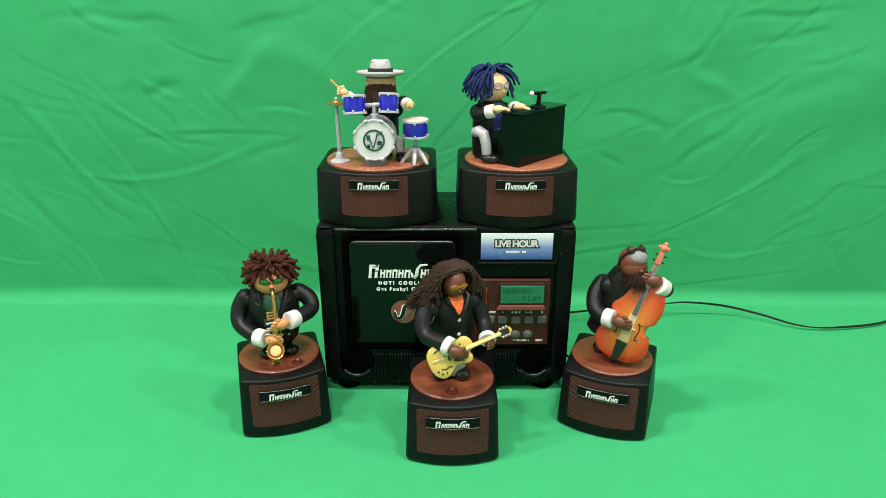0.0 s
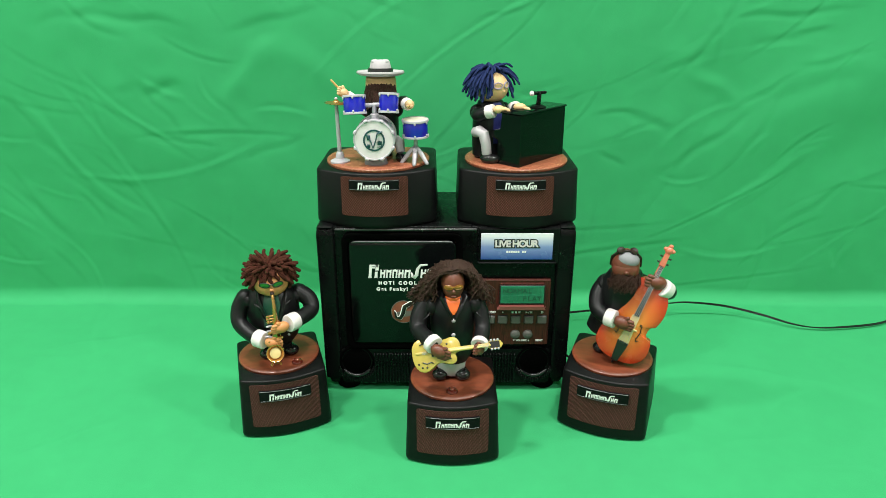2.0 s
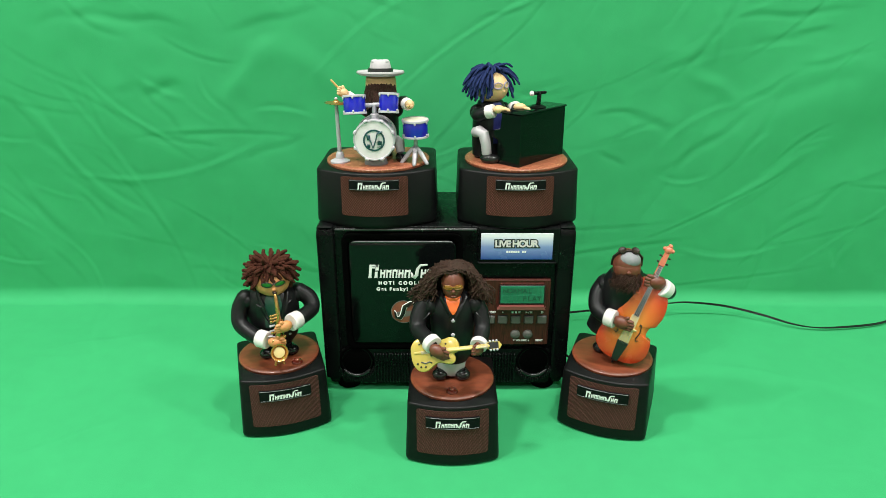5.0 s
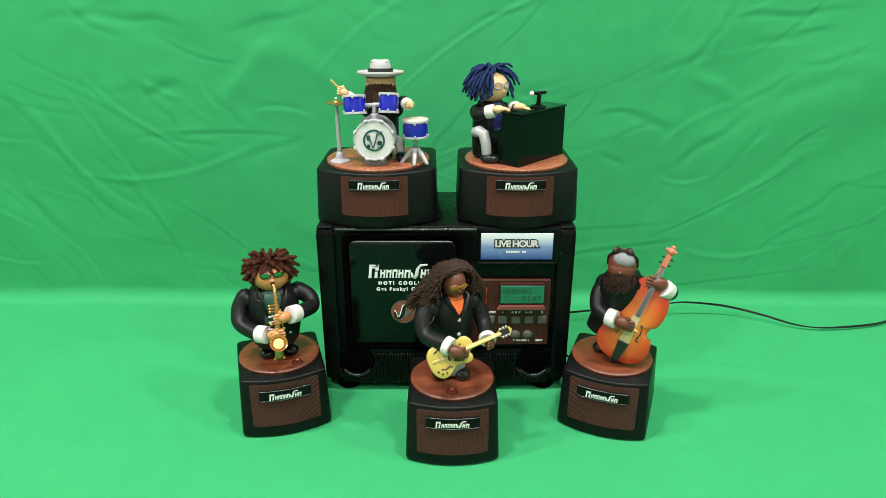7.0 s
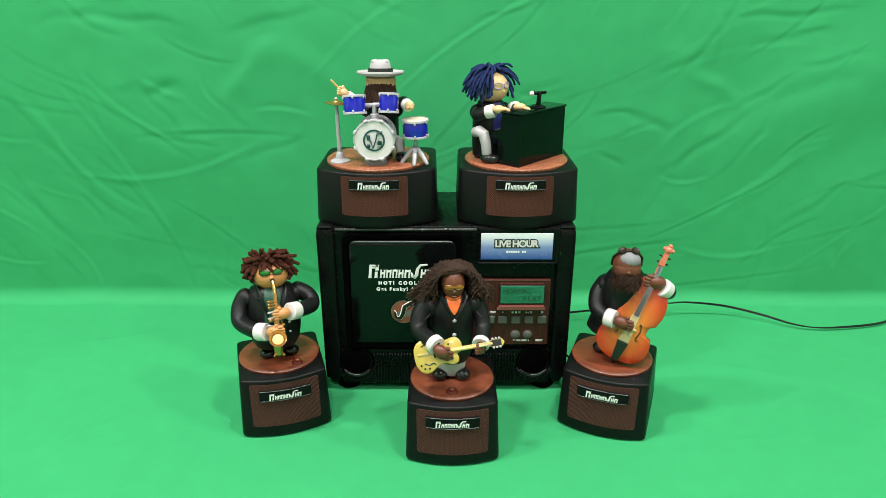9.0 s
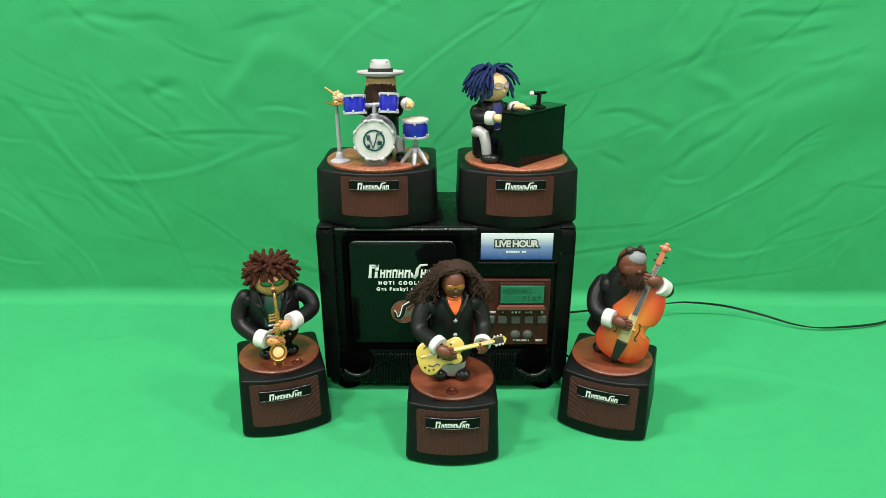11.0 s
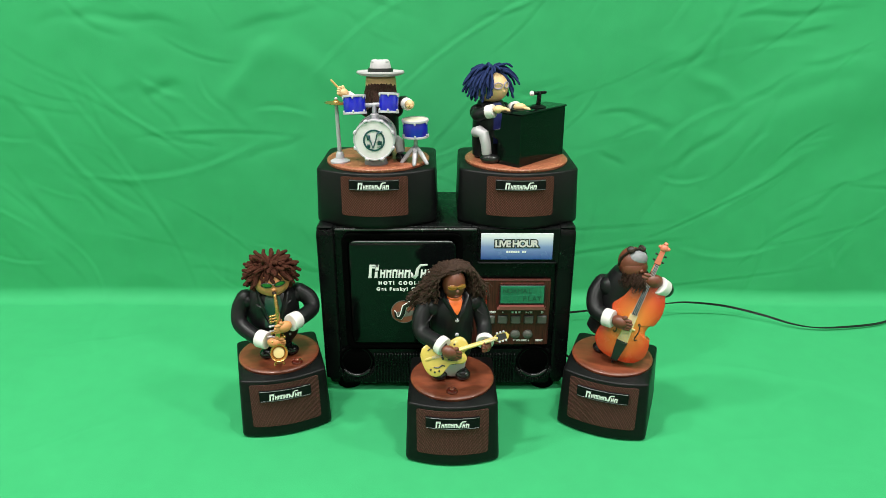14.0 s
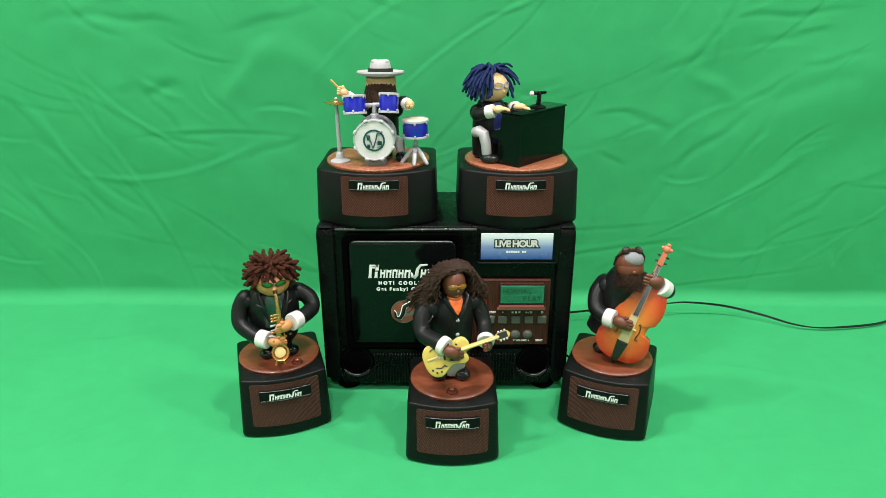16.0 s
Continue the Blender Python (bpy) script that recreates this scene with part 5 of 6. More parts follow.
def double_bass():
    """Built upright from its foot: u across, z up the body; then leaned into place."""
    O, N, K, P, W = range(5)
    g = Geo()
    side = [(0.0, 0.004), (0.012, 0.0048), (0.0215, 0.009), (0.028, 0.017), (0.0298, 0.0255), (0.0290, 0.034), (0.0275, 0.0395), (0.0268, 0.0405), (0.0222, 0.0418), (0.0194, 0.0455), (0.0189, 0.0505), (0.0202, 0.0552), (0.0232, 0.0570), (0.0250, 0.0588), (0.0272, 0.067), (0.0270, 0.075), (0.0246, 0.084), (0.0190, 0.0922), (0.0104, 0.0976), (0.0, 0.099)]
    side = [(x, z if z < 0.05 else 0.05 + (z - 0.05) * 1.2) for x, z in side]
    outline = smooth_outline(side + [(-x, z) for x, z in reversed(side[1:-1])])
    m = FACE
    g.prism(outline, [(-0.007, 0.95), (-0.006, 0.985), (-0.0055, 1.0), (0.003, 1.0), (0.0044, 1.0), (0.005, 0.97), (0.0072, 0.72), (0.0082, 0.4), (0.0084, 0.1)], O, m, (0, 0.05))
    g.prism([(-0.0026, 0.064), (0.0026, 0.064), (0.0018, 0.128), (-0.0018, 0.128)], [(0.006, 1), (0.0105, 1), (0.0115, 0.9)], K, m, (0, 0.095))
    g.prism([(-0.0062, 0.029), (0.0062, 0.029), (0.0042, 0.064), (-0.0042, 0.064)], [(0.0075, 1), (0.009, 1), (0.0095, 0.9)], N, m, (0, 0.054))
    g.tube([(-0.0068, -0.0095, 0.0475), (0.0068, -0.0095, 0.0475)], 0.0013, N, 8)
    g.prism([(-0.0036, 0.004), (0.0036, 0.004), (0.0064, 0.0295), (-0.0064, 0.0295)], [(0.006, 1), (0.0098, 1), (0.0106, 0.92)], K, m, (0, 0.022))
    for k in range(4):
        x = (k - 1.5) * 0.0012
        g.tube([(x * 2.2, -0.0112, 0.0295), (x * 1.7, -0.0125, 0.0475), (x, -0.0122, 0.128)], 0.00022, W, 5)
    for s in (-1, 1):
        g.tube([(s * 0.0135, -0.0082, 0.037), (s * 0.0115, -0.0084, 0.0355), (s * 0.0108, -0.0088, 0.0385), (s * 0.0122, -0.0086, 0.047), (s * 0.0105, -0.0086, 0.0555), (s * 0.0092, -0.0088, 0.0565), (s * 0.0088, -0.0088, 0.0545)], 0.0007, K, 6, 0.7)
    # neck, peg box, scroll and pegs
    g.tube([(0, -0.003, 0.09), (0, -0.0035, 0.128)], [0.0036, 0.0028], P, 10)
    g.prism([(-0.0034, 0.1275), (0.0034, 0.1275), (0.0026, 0.1435), (-0.0026, 0.1435)], [(0.0, 0.92), (0.001, 1), (0.006, 1), (0.007, 0.9)], P, m, (0, 0.1355))
    for s in (-1, 1):
        for z in (0.1305, 0.1375):
            g.tube([(0, -0.004, z), (s * 0.0046, -0.004, z + 0.0006)], 0.0008, K, 6)
            g.ball((s * 0.0052, -0.004, z + 0.0008), (0.0014, 0.0009, 0.0012), K, 8)
    g.ball((0, -0.004, 0.1472), (0.0046, 0.0046, 0.0048), P, 14)
    for s in (-1, 1):
        g.ball((s * 0.0044, -0.0045, 0.1476), (0.0022, 0.0022, 0.0022), P, 10)
    g.ball((0, -0.0045, 0.1522), (0.0026, 0.0026, 0.0022), P, 10)
    g.tube([(0, 0.001, 0.006), (0, 0.003, -0.003)], 0.0012, K, 8)
    g.v = [(x * 0.975, y * 0.95, z * 0.95) for x, y, z in g.v]
    ob = part("double_bass", g, [BURST, BELL_IN, INK, SCROLL, SILVER])
    return tagged(ob, "orange sunburst toy double bass with black tailpiece, standing on disc", "double bass")


def drummer():
    J, H, B, T, D, C, S = range(7)
    mats = [JACKET, HAT, INK, TAN_FACE, BEARD, CUFF, PALE]
    g = Geo()
    x, y = 0.0018, 0.014
    z = 0.0665 + 0.2145
    base = z
    def up(prof):
        return [(r, base + h) for r, h in prof]
    torso(g, (x, y, 0), up([(0.014, 0.012), (0.019, 0.016), (0.0195, 0.03), (0.0195, 0.045), (0.018, 0.056), (0.013, 0.064), (0.002, 0.066)]), 0.9)
    g.lathe(up([(0.012, -0.0015), (0.012, 0.012), (0.0125, 0.014)]), B, pose(x, y, 0), 20)
    for s in (-1, 1):
        g.ball((x + s * 0.0165, y, base + 0.0545), (0.0088, 0.009, 0.0085), J, 14)
    g.lathe(up([(0.006, 0.064), (0.0165, 0.067), (0.0178, 0.074), (0.0178, 0.084), (0.0172, 0.092), (0.01, 0.096)]), T, pose(x, y, 0), 28)
    for k in range(170):
        a = radians(RND.uniform(196, 344))
        o = Vector((x + 0.0155 * math.cos(a), y + 0.0172 * math.sin(a), base + RND.uniform(0.0845, 0.0862)))
        lock(g, o, (math.cos(a) * 0.25, math.sin(a) * 0.3, -0.6), RND.uniform(0.017, 0.029), 0.0010, D, 0.8, 0.0008, 6, 5)
    hat = pose(x, y, base + 0.0955, -3, 0, 0)
    g.lathe([(0.0165, -0.002), (0.0225, -0.0012), (0.0262, 0.0004), (0.0274, 0.0020), (0.0270, 0.0036), (0.0258, 0.0038), (0.022, 0.0016), (0.0145, 0.0008)], H, hat, 40)
    g.lathe([(0.0152, 0.0002), (0.0140, 0.0066), (0.0126, 0.0070)], B, hat, 32)
    for s in (-1, 1):
        g.ball(hat @ Vector((s * 0.0058, -0.001, 0.0142)), (0.0048, 0.0075, 0.0024), H, 14)
    g.lathe([(0.0132, 0.003), (0.0118, 0.010), (0.0106, 0.0142), (0.0084, 0.0158), (0.005, 0.0128), (0.0015, 0.0120)], H, hat, 32, 1.0, 0.95)
    ob = doll("drummer_doll", g, mats, pose(-0.0735, 0.054, 0), (x, y, base), "vinyl drummer doll with brown beard and grey felt hat")
    g = Geo()
    g.tube([(0.0192, -0.001, base + 0.022), (0.0228, -0.006, base + 0.0215), (0.0245, -0.0075, base + 0.010)], [0.0062, 0.0062, 0.005], 0, 14)
    part("trouser_leg", g, TROUSERS, drm_stand, "light grey toy trouser leg", pose(0.0033, -0.006, -0.2145))
    part("shoe", Geo().ball((0.0255, -0.0125, base + 0.0052), (0.0072, 0.0125, 0.0062), 0, 16), SHOE, drm_stand, "glossy black toy shoe fixed to the disc", pose(0.0033, -0.006, -0.2145))
    # the arm over the snare drum, pivoting at the shoulder
    q = Vector((x + 0.0165, y, base + 0.056))
    g = Geo()
    sleeve(g, [(x + 0.0165, y, base + 0.056), (x + 0.0255, y - 0.008, base + 0.066), (0.0320, -0.012, base + 0.0668)], 0.0064, 0, 1, [(0.0310, -0.0105, base + 0.0665), (0.0350, -0.0165, base + 0.0655)])
    g.ball((0.0362, -0.0195, base + 0.0665), (0.0054, 0.005, 0.0054), 2, 14)
    for k in range(4):
        g.ball((0.0335 + 0.0018 * k, -0.0232, base + 0.0648), (0.0013, 0.002, 0.0022), 2, 8)
    g.tube([(0.0362, -0.019, base + 0.066), (0.0352, -0.036, base + 0.0672)], [0.0011, 0.0009], 3, 8)
    g.v = [tuple(Vector(v) - q) for v in g.v]
    snare_arm = part("arm", g, [JACKET, CUFF, PALE, STICK], ob, "black sleeve holding a wooden stick over the snare", Matrix.Translation(q - Vector((x, y, base))))
    # the arm that beats, pivoting at the shoulder
    p = Vector((x - 0.0165, y, base + 0.055))
    g = Geo()
    sleeve(g, [(x - 0.0165, y, base + 0.054), (x - 0.0265, y - 0.009, base + 0.060), (-0.0305, -0.007, base + 0.0705)], 0.0062, 0, 1, [(-0.0285, -0.004, base + 0.0685), (-0.0345, -0.0095, base + 0.0745)])
    fist(g, (-0.0385, -0.0125, base + 0.0785), (-0.5, -0.6, 0.4), 2, 0.85, 0.2)
    g.tube([(-0.0365, -0.0125, base + 0.0765), (-0.0445, -0.0145, base + 0.0855), (-0.0505, -0.016, base + 0.0925)], [0.0012, 0.0013, 0.0011], 3, 8)
    g.v = [tuple(Vector(v) - p) for v in g.v]
    arm = part("arm", g, [JACKET, CUFF, PALE, STICK], ob, "raised sleeve holding a wooden stick", Matrix.Translation(p - Vector((x, y, base))))
    return ob, arm, snare_arm


def drum(g, m, r, h, shell, head, rim, lugs=6, tilt=0):
    g.lathe([(r * 0.98, -h / 2), (r, -h / 2 + 0.0005), (r, h / 2 - 0.0005), (r * 0.98, h / 2)], shell, m, 36)
    for s in (-1, 1):
        g.lathe([(r * 1.0, s * h / 2 - 0.0012), (r * 1.07, s * h / 2 - 0.0012), (r * 1.09, s * h / 2), (r * 1.06, s * h / 2 + 0.0012), (r * 0.97, s * h / 2 + 0.0012)], rim, m, 36, caps=False)
    g.lathe([(r * 0.99, h / 2), (r * 0.97, h / 2 + 0.0008), (0.001, h / 2 + 0.0009)], head, m, 32)
    for k in range(lugs):
        a = 2 * math.pi * (k + 0.5) / lugs
        for s in (-1, 1):
            g.ball(m @ Vector((r * 1.05 * math.cos(a), r * 1.05 * math.sin(a), s * (h / 2 - 0.0018))), (0.0012, 0.0012, 0.0017), rim, 8)
    for z in (-h * 0.12, h * 0.12):
        g.lathe([(r * 1.004, z - 0.0003), (r * 1.01, z), (r * 1.004, z + 0.0003)], shell, m, 36, caps=False)


def drum_kit():
    zb = 0.2145 + 0.0675
    kit = thing("drum_kit", pose(-0.0735, 0.054, zb), "miniature toy drum kit with blue shells on silver stands", "drum kit")
    f = FACE.copy()
    f.translation = (-0.0025, -0.03, 0.0305)
    g = Geo().lathe([(0.0205, -0.016), (0.0212, -0.015), (0.0212, 0.013), (0.0205, 0.014)], 0, f, 40)
    bd = part("bass_drum", g, SILVER, kit, "silver-hooped bass drum with white front head")
    for prof in ([(0.0208, 0.0115), (0.0226, 0.0115), (0.0232, 0.0135), (0.0226, 0.0158), (0.0214, 0.016), (0.0208, 0.0148)], [(0.0208, -0.0175), (0.0228, -0.0175), (0.0232, -0.016), (0.0226, -0.0135), (0.0208, -0.0135)]):
        part("hoop", Geo().lathe(prof, 0, f, 44, caps=False), SILVER, bd)
    part("drumhead", Geo().lathe([(0.0212, 0.0140), (0.0211, 0.0152), (0.001, 0.0153)], 0, f, 40), DRUM_HEAD, bd, "white drumhead")
    claw = Geo().box((0.0052, 0.0055, 0.0036), Matrix(), 0, 0.0012).mesh("claw", [SILVER])
    for k in range(8):
        a = radians(22.5 + 45 * k)
        part("claw", claw, None, bd, m=Matrix.Translation((-0.0025 + 0.0226 * math.cos(a), -0.0445, 0.0305 + 0.0226 * math.sin(a))) @ pose(0, 0, 0, 0, 90 - math.degrees(a), 0))
    g = Geo().lathe([(0.0102, 0.0153), (0.0102, 0.0157), (0.0121, 0.0157), (0.0121, 0.0153)], 0, f, 36, caps=False)
    e = Matrix.Translation((-0.0025, -0.0456, 0.0305)) @ Matrix.Diagonal((1.2, 1, 1.2, 1))
    g.tube([e @ Vector(p) for p in ((-0.0065, 0, 0.005), (-0.003, 0, -0.001), (-0.001, 0, -0.007), (0.0015, 0, 0.0), (0.003, 0, 0.0062), (0.0062, 0, 0.0075))], 0.0026, 0, 8, 0.3)
    g.tube([e @ Vector(p) for p in ((0.0035, 0, -0.006), (0.0065, 0, -0.0055), (0.0072, 0, -0.001), (0.0045, 0, -0.0005))], 0.001, 0, 6, 0.3)
    g.box((0.0032, 0.0004, 0.0046), e @ pose(-0.005, 0, 0.0025), 0, 0.0001)
    g.box((0.0042, 0.0004, 0.0034), e @ pose(0.0052, 0, -0.0025), 0, 0.0001)
    g.box((0.0028, 0.0004, 0.003), e @ pose(-0.0052, 0, -0.0052), 0, 0.0001)
    part("emblem", g, TEAL, bd, "round dark teal emblem")
    part("drum_foot", Geo().lathe([(0.013, -0.0005), (0.0135, 0.002), (0.012, 0.007), (0.0075, 0.0105)], 0, pose(-0.0025, -0.03, 0), 28, 1, 0.8), SILVER_DARK, kit, "grey foot under the bass drum")
    g = Geo().tube([(-0.003, -0.024, 0.047), (-0.003, -0.0245, 0.066)], 0.0026, 0, 12)
    g.tube([(-0.0165, -0.0245, 0.0652), (0.0065, -0.0245, 0.0665)], 0.0024, 0, 10)
    g.lathe([(0.0052, 0.0), (0.0052, 0.005), (0.0035, 0.006)], 0, pose(-0.003, -0.024, 0.0505), 16)
    part("tom_mount", g, SILVER, kit, "silver tom holder")
    for x, z, r, h, tilt, yaw in ((-0.0242, 0.0670, 0.0122, 0.0185, 5, -3), (0.0138, 0.0690, 0.0106, 0.0195, 4, 2)):
        g = Geo()
        drum(g, pose(x, -0.030, z, -11, yaw, 0), r, h, 0, 1, 2)
        part("tom", g, [DRUM_BLUE, DRUM_HEAD, SILVER], kit, "blue tom drum with silver rims")
    g = Geo()
    drum(g, pose(0.0422, -0.019, 0.0392, 2, -1, 0), 0.0142, 0.0178, 0, 1, 2)
    part("snare_drum", g, [DRUM_BLUE, DRUM_CREAM, SILVER], kit, "blue snare drum with cream head")
    g = Geo().tube([(0.0422, -0.019, 0.0305), (0.0422, -0.019, 0.0135)], 0.0022, 0, 10)
    for a in (200, 265, 320, 90):
        d = Vector((math.cos(radians(a)), math.sin(radians(a)), 0))
        o = Vector((0.0422, -0.019, 0))
        g.tube([o + Vector((0, 0, 0.0185)), o + d * 0.009 + Vector((0, 0, 0.010)), o + d * 0.0168 + Vector((0, 0, 0.0008))], [0.0022, 0.0027, 0.0022], 0, 8)
    part("snare_stand", g, SILVER, kit, "silver folding snare stand")
    c = Vector((-0.0458, -0.02, 0.0))
    g = Geo().tube([c + Vector((0.001, 0, 0.004)), c + Vector((0, 0, 0.0665))], [0.0024, 0.0021], 0, 12)
    g.lathe([(0.0112, -0.0003), (0.0112, 0.0018), (0.0085, 0.0032), (0.0052, 0.0048), (0.0042, 0.0105), (0.0030, 0.012)], 0, Matrix.Translation(c + Vector((0.001, 0, 0))), 24)
    g.ball(c + Vector((0, 0, 0.0722)), (0.0018, 0.0018, 0.0016), 0, 10)
    part("cymbal_stand", g, SILVER, kit, "silver cymbal stand")
    part("cymbal", Geo().lathe([(0.0130, -0.0005), (0.0131, -0.0002), (0.0085, 0.0008), (0.004, 0.0013), (0.003, 0.0026), (0.001, 0.0032)], 0, Matrix.Translation(c + Vector((0, 0, 0.0675))) @ pose(0, 0, 0, 0, 4, 0), 36), GOLD, kit, "gold cymbal")
    return kit


PIANO_TURN = 48.0


def pianist():
    J, L, S, C, N, R, H, T, K, B = range(10)
    mats = [JACKET, LAPEL, PALE, CUFF, BLUE_SHIRT, LILAC, NAVY_YARN, TROUSERS, SHOE, SILVER]
    g = Geo()
    x, y, b = -0.0295, 0.006, 0.282
    yaw = pose(x, y, 0, 0, 0, 28)
    prof = [(0.016, b), (0.0205, b + 0.004), (0.0212, b + 0.02), (0.021, b + 0.04), (0.0195, b + 0.055), (0.0145, b + 0.0655), (0.002, b + 0.068)]
    g.lathe(prof, J, yaw, 32, 1, 0.95)
    g.lathe([(r * 1.01 + 0.0003, z) for r, z in prof[2:6]], N, yaw, 8, 1, 0.95, 250, 290)
    for a in (232, 290):
        g.lathe([(r * 1.03 + 0.0003, z) for r, z in prof[3:6]], L, yaw, 6, 1, 0.95, a, a + 18)
    g.ball(yaw @ Vector((-0.007, -0.0208, b + 0.0315)), (0.0019, 0.0012, 0.0019), B, 10)
    for s in (-1, 1):
        g.ball(yaw @ Vector((s * 0.0175, 0, b + 0.054)), (0.0092, 0.0098, 0.0092), J, 14)
    turn = pose(x, y, 0, 0, 0, 38)
    head = yaw @ Vector((0, -0.002, b + 0.0815))
    g.ball(head, (0.0190, 0.0186, 0.0172), S, 26)
    g.ball(turn @ Vector((0.001, -0.0206, b + 0.0780)), (0.0017, 0.0017, 0.0017), S, 10)
    lc = turn @ Vector((-0.0008, -0.0204, b + 0.0850))
    for s in (-1, 1):
        m = Matrix.Translation(lc) @ pose(0, 0, 0, 0, 0, 38) @ pose(s * 0.0062, 0.001, 0, 0, 0, s * 20)
        g.tube([m @ Vector((0.0052 * math.cos(a), -0.0004, 0.0034 * math.sin(a))) for a in (2 * math.pi * k / 18 for k in range(19))], 0.0007, R, 6, 1, False)
    # locks of navy yarn from the crown, longer behind
    keep = (tuple(head), (0.0192, 0.0192, 0.0178))
    crown = Vector(head) + Vector((-0.001, 0.001, 0.0185))
    for ring, n, el, ln in ((0, 20, 52, 0.023), (1, 42, 26, 0.033), (2, 50, 2, 0.036), (3, 44, -18, 0.036)):
        for k in range(n):
            a = 360 * k / n + RND.uniform(-7, 7)
            rel = ((a - 306 + 180) % 360) - 180
            e = radians(el + RND.uniform(-8, 8))
            d = Vector((math.cos(radians(a)) * math.cos(e), math.sin(radians(a)) * math.cos(e), math.sin(e)))
            length = ln * RND.uniform(0.85, 1.08)
            if -34 < rel < 44:
                length *= 0.62
                if ring > 0:
                    continue
            lock(g, crown + Vector((d.x * 0.004, d.y * 0.004, -0.0005 * ring)), d, length, 0.00172, H, 1.75, 0.0006, 7, 7, keep)
    # bent leg beside the piano
    g.tube([(-0.0465, -0.010, b + 0.0325), (-0.0435, -0.0175, b + 0.0350), (-0.0385, -0.0215, b + 0.0325), (-0.0358, -0.0225, b + 0.022), (-0.0345, -0.023, b + 0.0105)], [0.0062, 0.0066, 0.0064, 0.0058, 0.0056], T, 14)
    g.ball((-0.0305, -0.0265, b + 0.0052), (0.0122, 0.0068, 0.0056), K, 16, pose(0, 0, 0, 0, 0, -12))
    # the still arm over the far end of the keyboard
    sleeve(g, [yaw @ Vector((0.0165, -0.002, b + 0.053)), yaw @ Vector((0.021, -0.012, b + 0.054)), yaw @ Vector((0.0175, -0.0235, b + 0.0585))], 0.0068, J, C, [yaw @ Vector((0.0195, -0.0165, b + 0.0575)), yaw @ Vector((0.0185, -0.0255, b + 0.0605))])
    w = yaw @ Vector((0.0185, -0.0325, b + 0.062))
    g.ball(w, (0.0075, 0.0058, 0.0042), S, 14)
    for k in range(4):
        q = Vector(w) + Vector((0.004, -0.0035 + 0.0022 * k, -0.0005))
        g.tube([q, q + Vector((0.0062, -0.003, -0.0015))], 0.0014, S, 7)
    ob = doll("pianist_doll", g, mats, pose(0.0845, 0.054, 0), (x, y, b), "vinyl pianist doll in black suit with navy yarn hair and glasses")
    # the playing arm pivots at its shoulder
    p = yaw @ Vector((-0.0175, -0.001, b + 0.054))
    g = Geo()
    sleeve(g, [p, (-0.0445, -0.014, b + 0.0525), (-0.0340, -0.0215, b + 0.0575)], 0.0072, 0, 1, [(-0.0355, -0.0205, b + 0.0572), (-0.0275, -0.0245, b + 0.0598)])
    g.ball((-0.0225, -0.0262, b + 0.0618), (0.0066, 0.0058, 0.0046), 2, 14)
    for k in range(4):
        q = Vector((-0.0200, -0.0298 + 0.0024 * k, b + 0.0622))
        g.tube([q, q + Vector((0.0048, -0.0008, 0.0004)), q + Vector((0.0085, -0.0012, -0.0014))], 0.0015, 2, 7)
    g.v = [tuple(Vector(v) - p) for v in g.v]
    arm = part("arm", g, [JACKET, CUFF, PALE], ob, "black sleeve over the keyboard", Matrix.Translation(p - Vector((x, y, b))))
    return ob, arm, p - Vector((x, y, b))


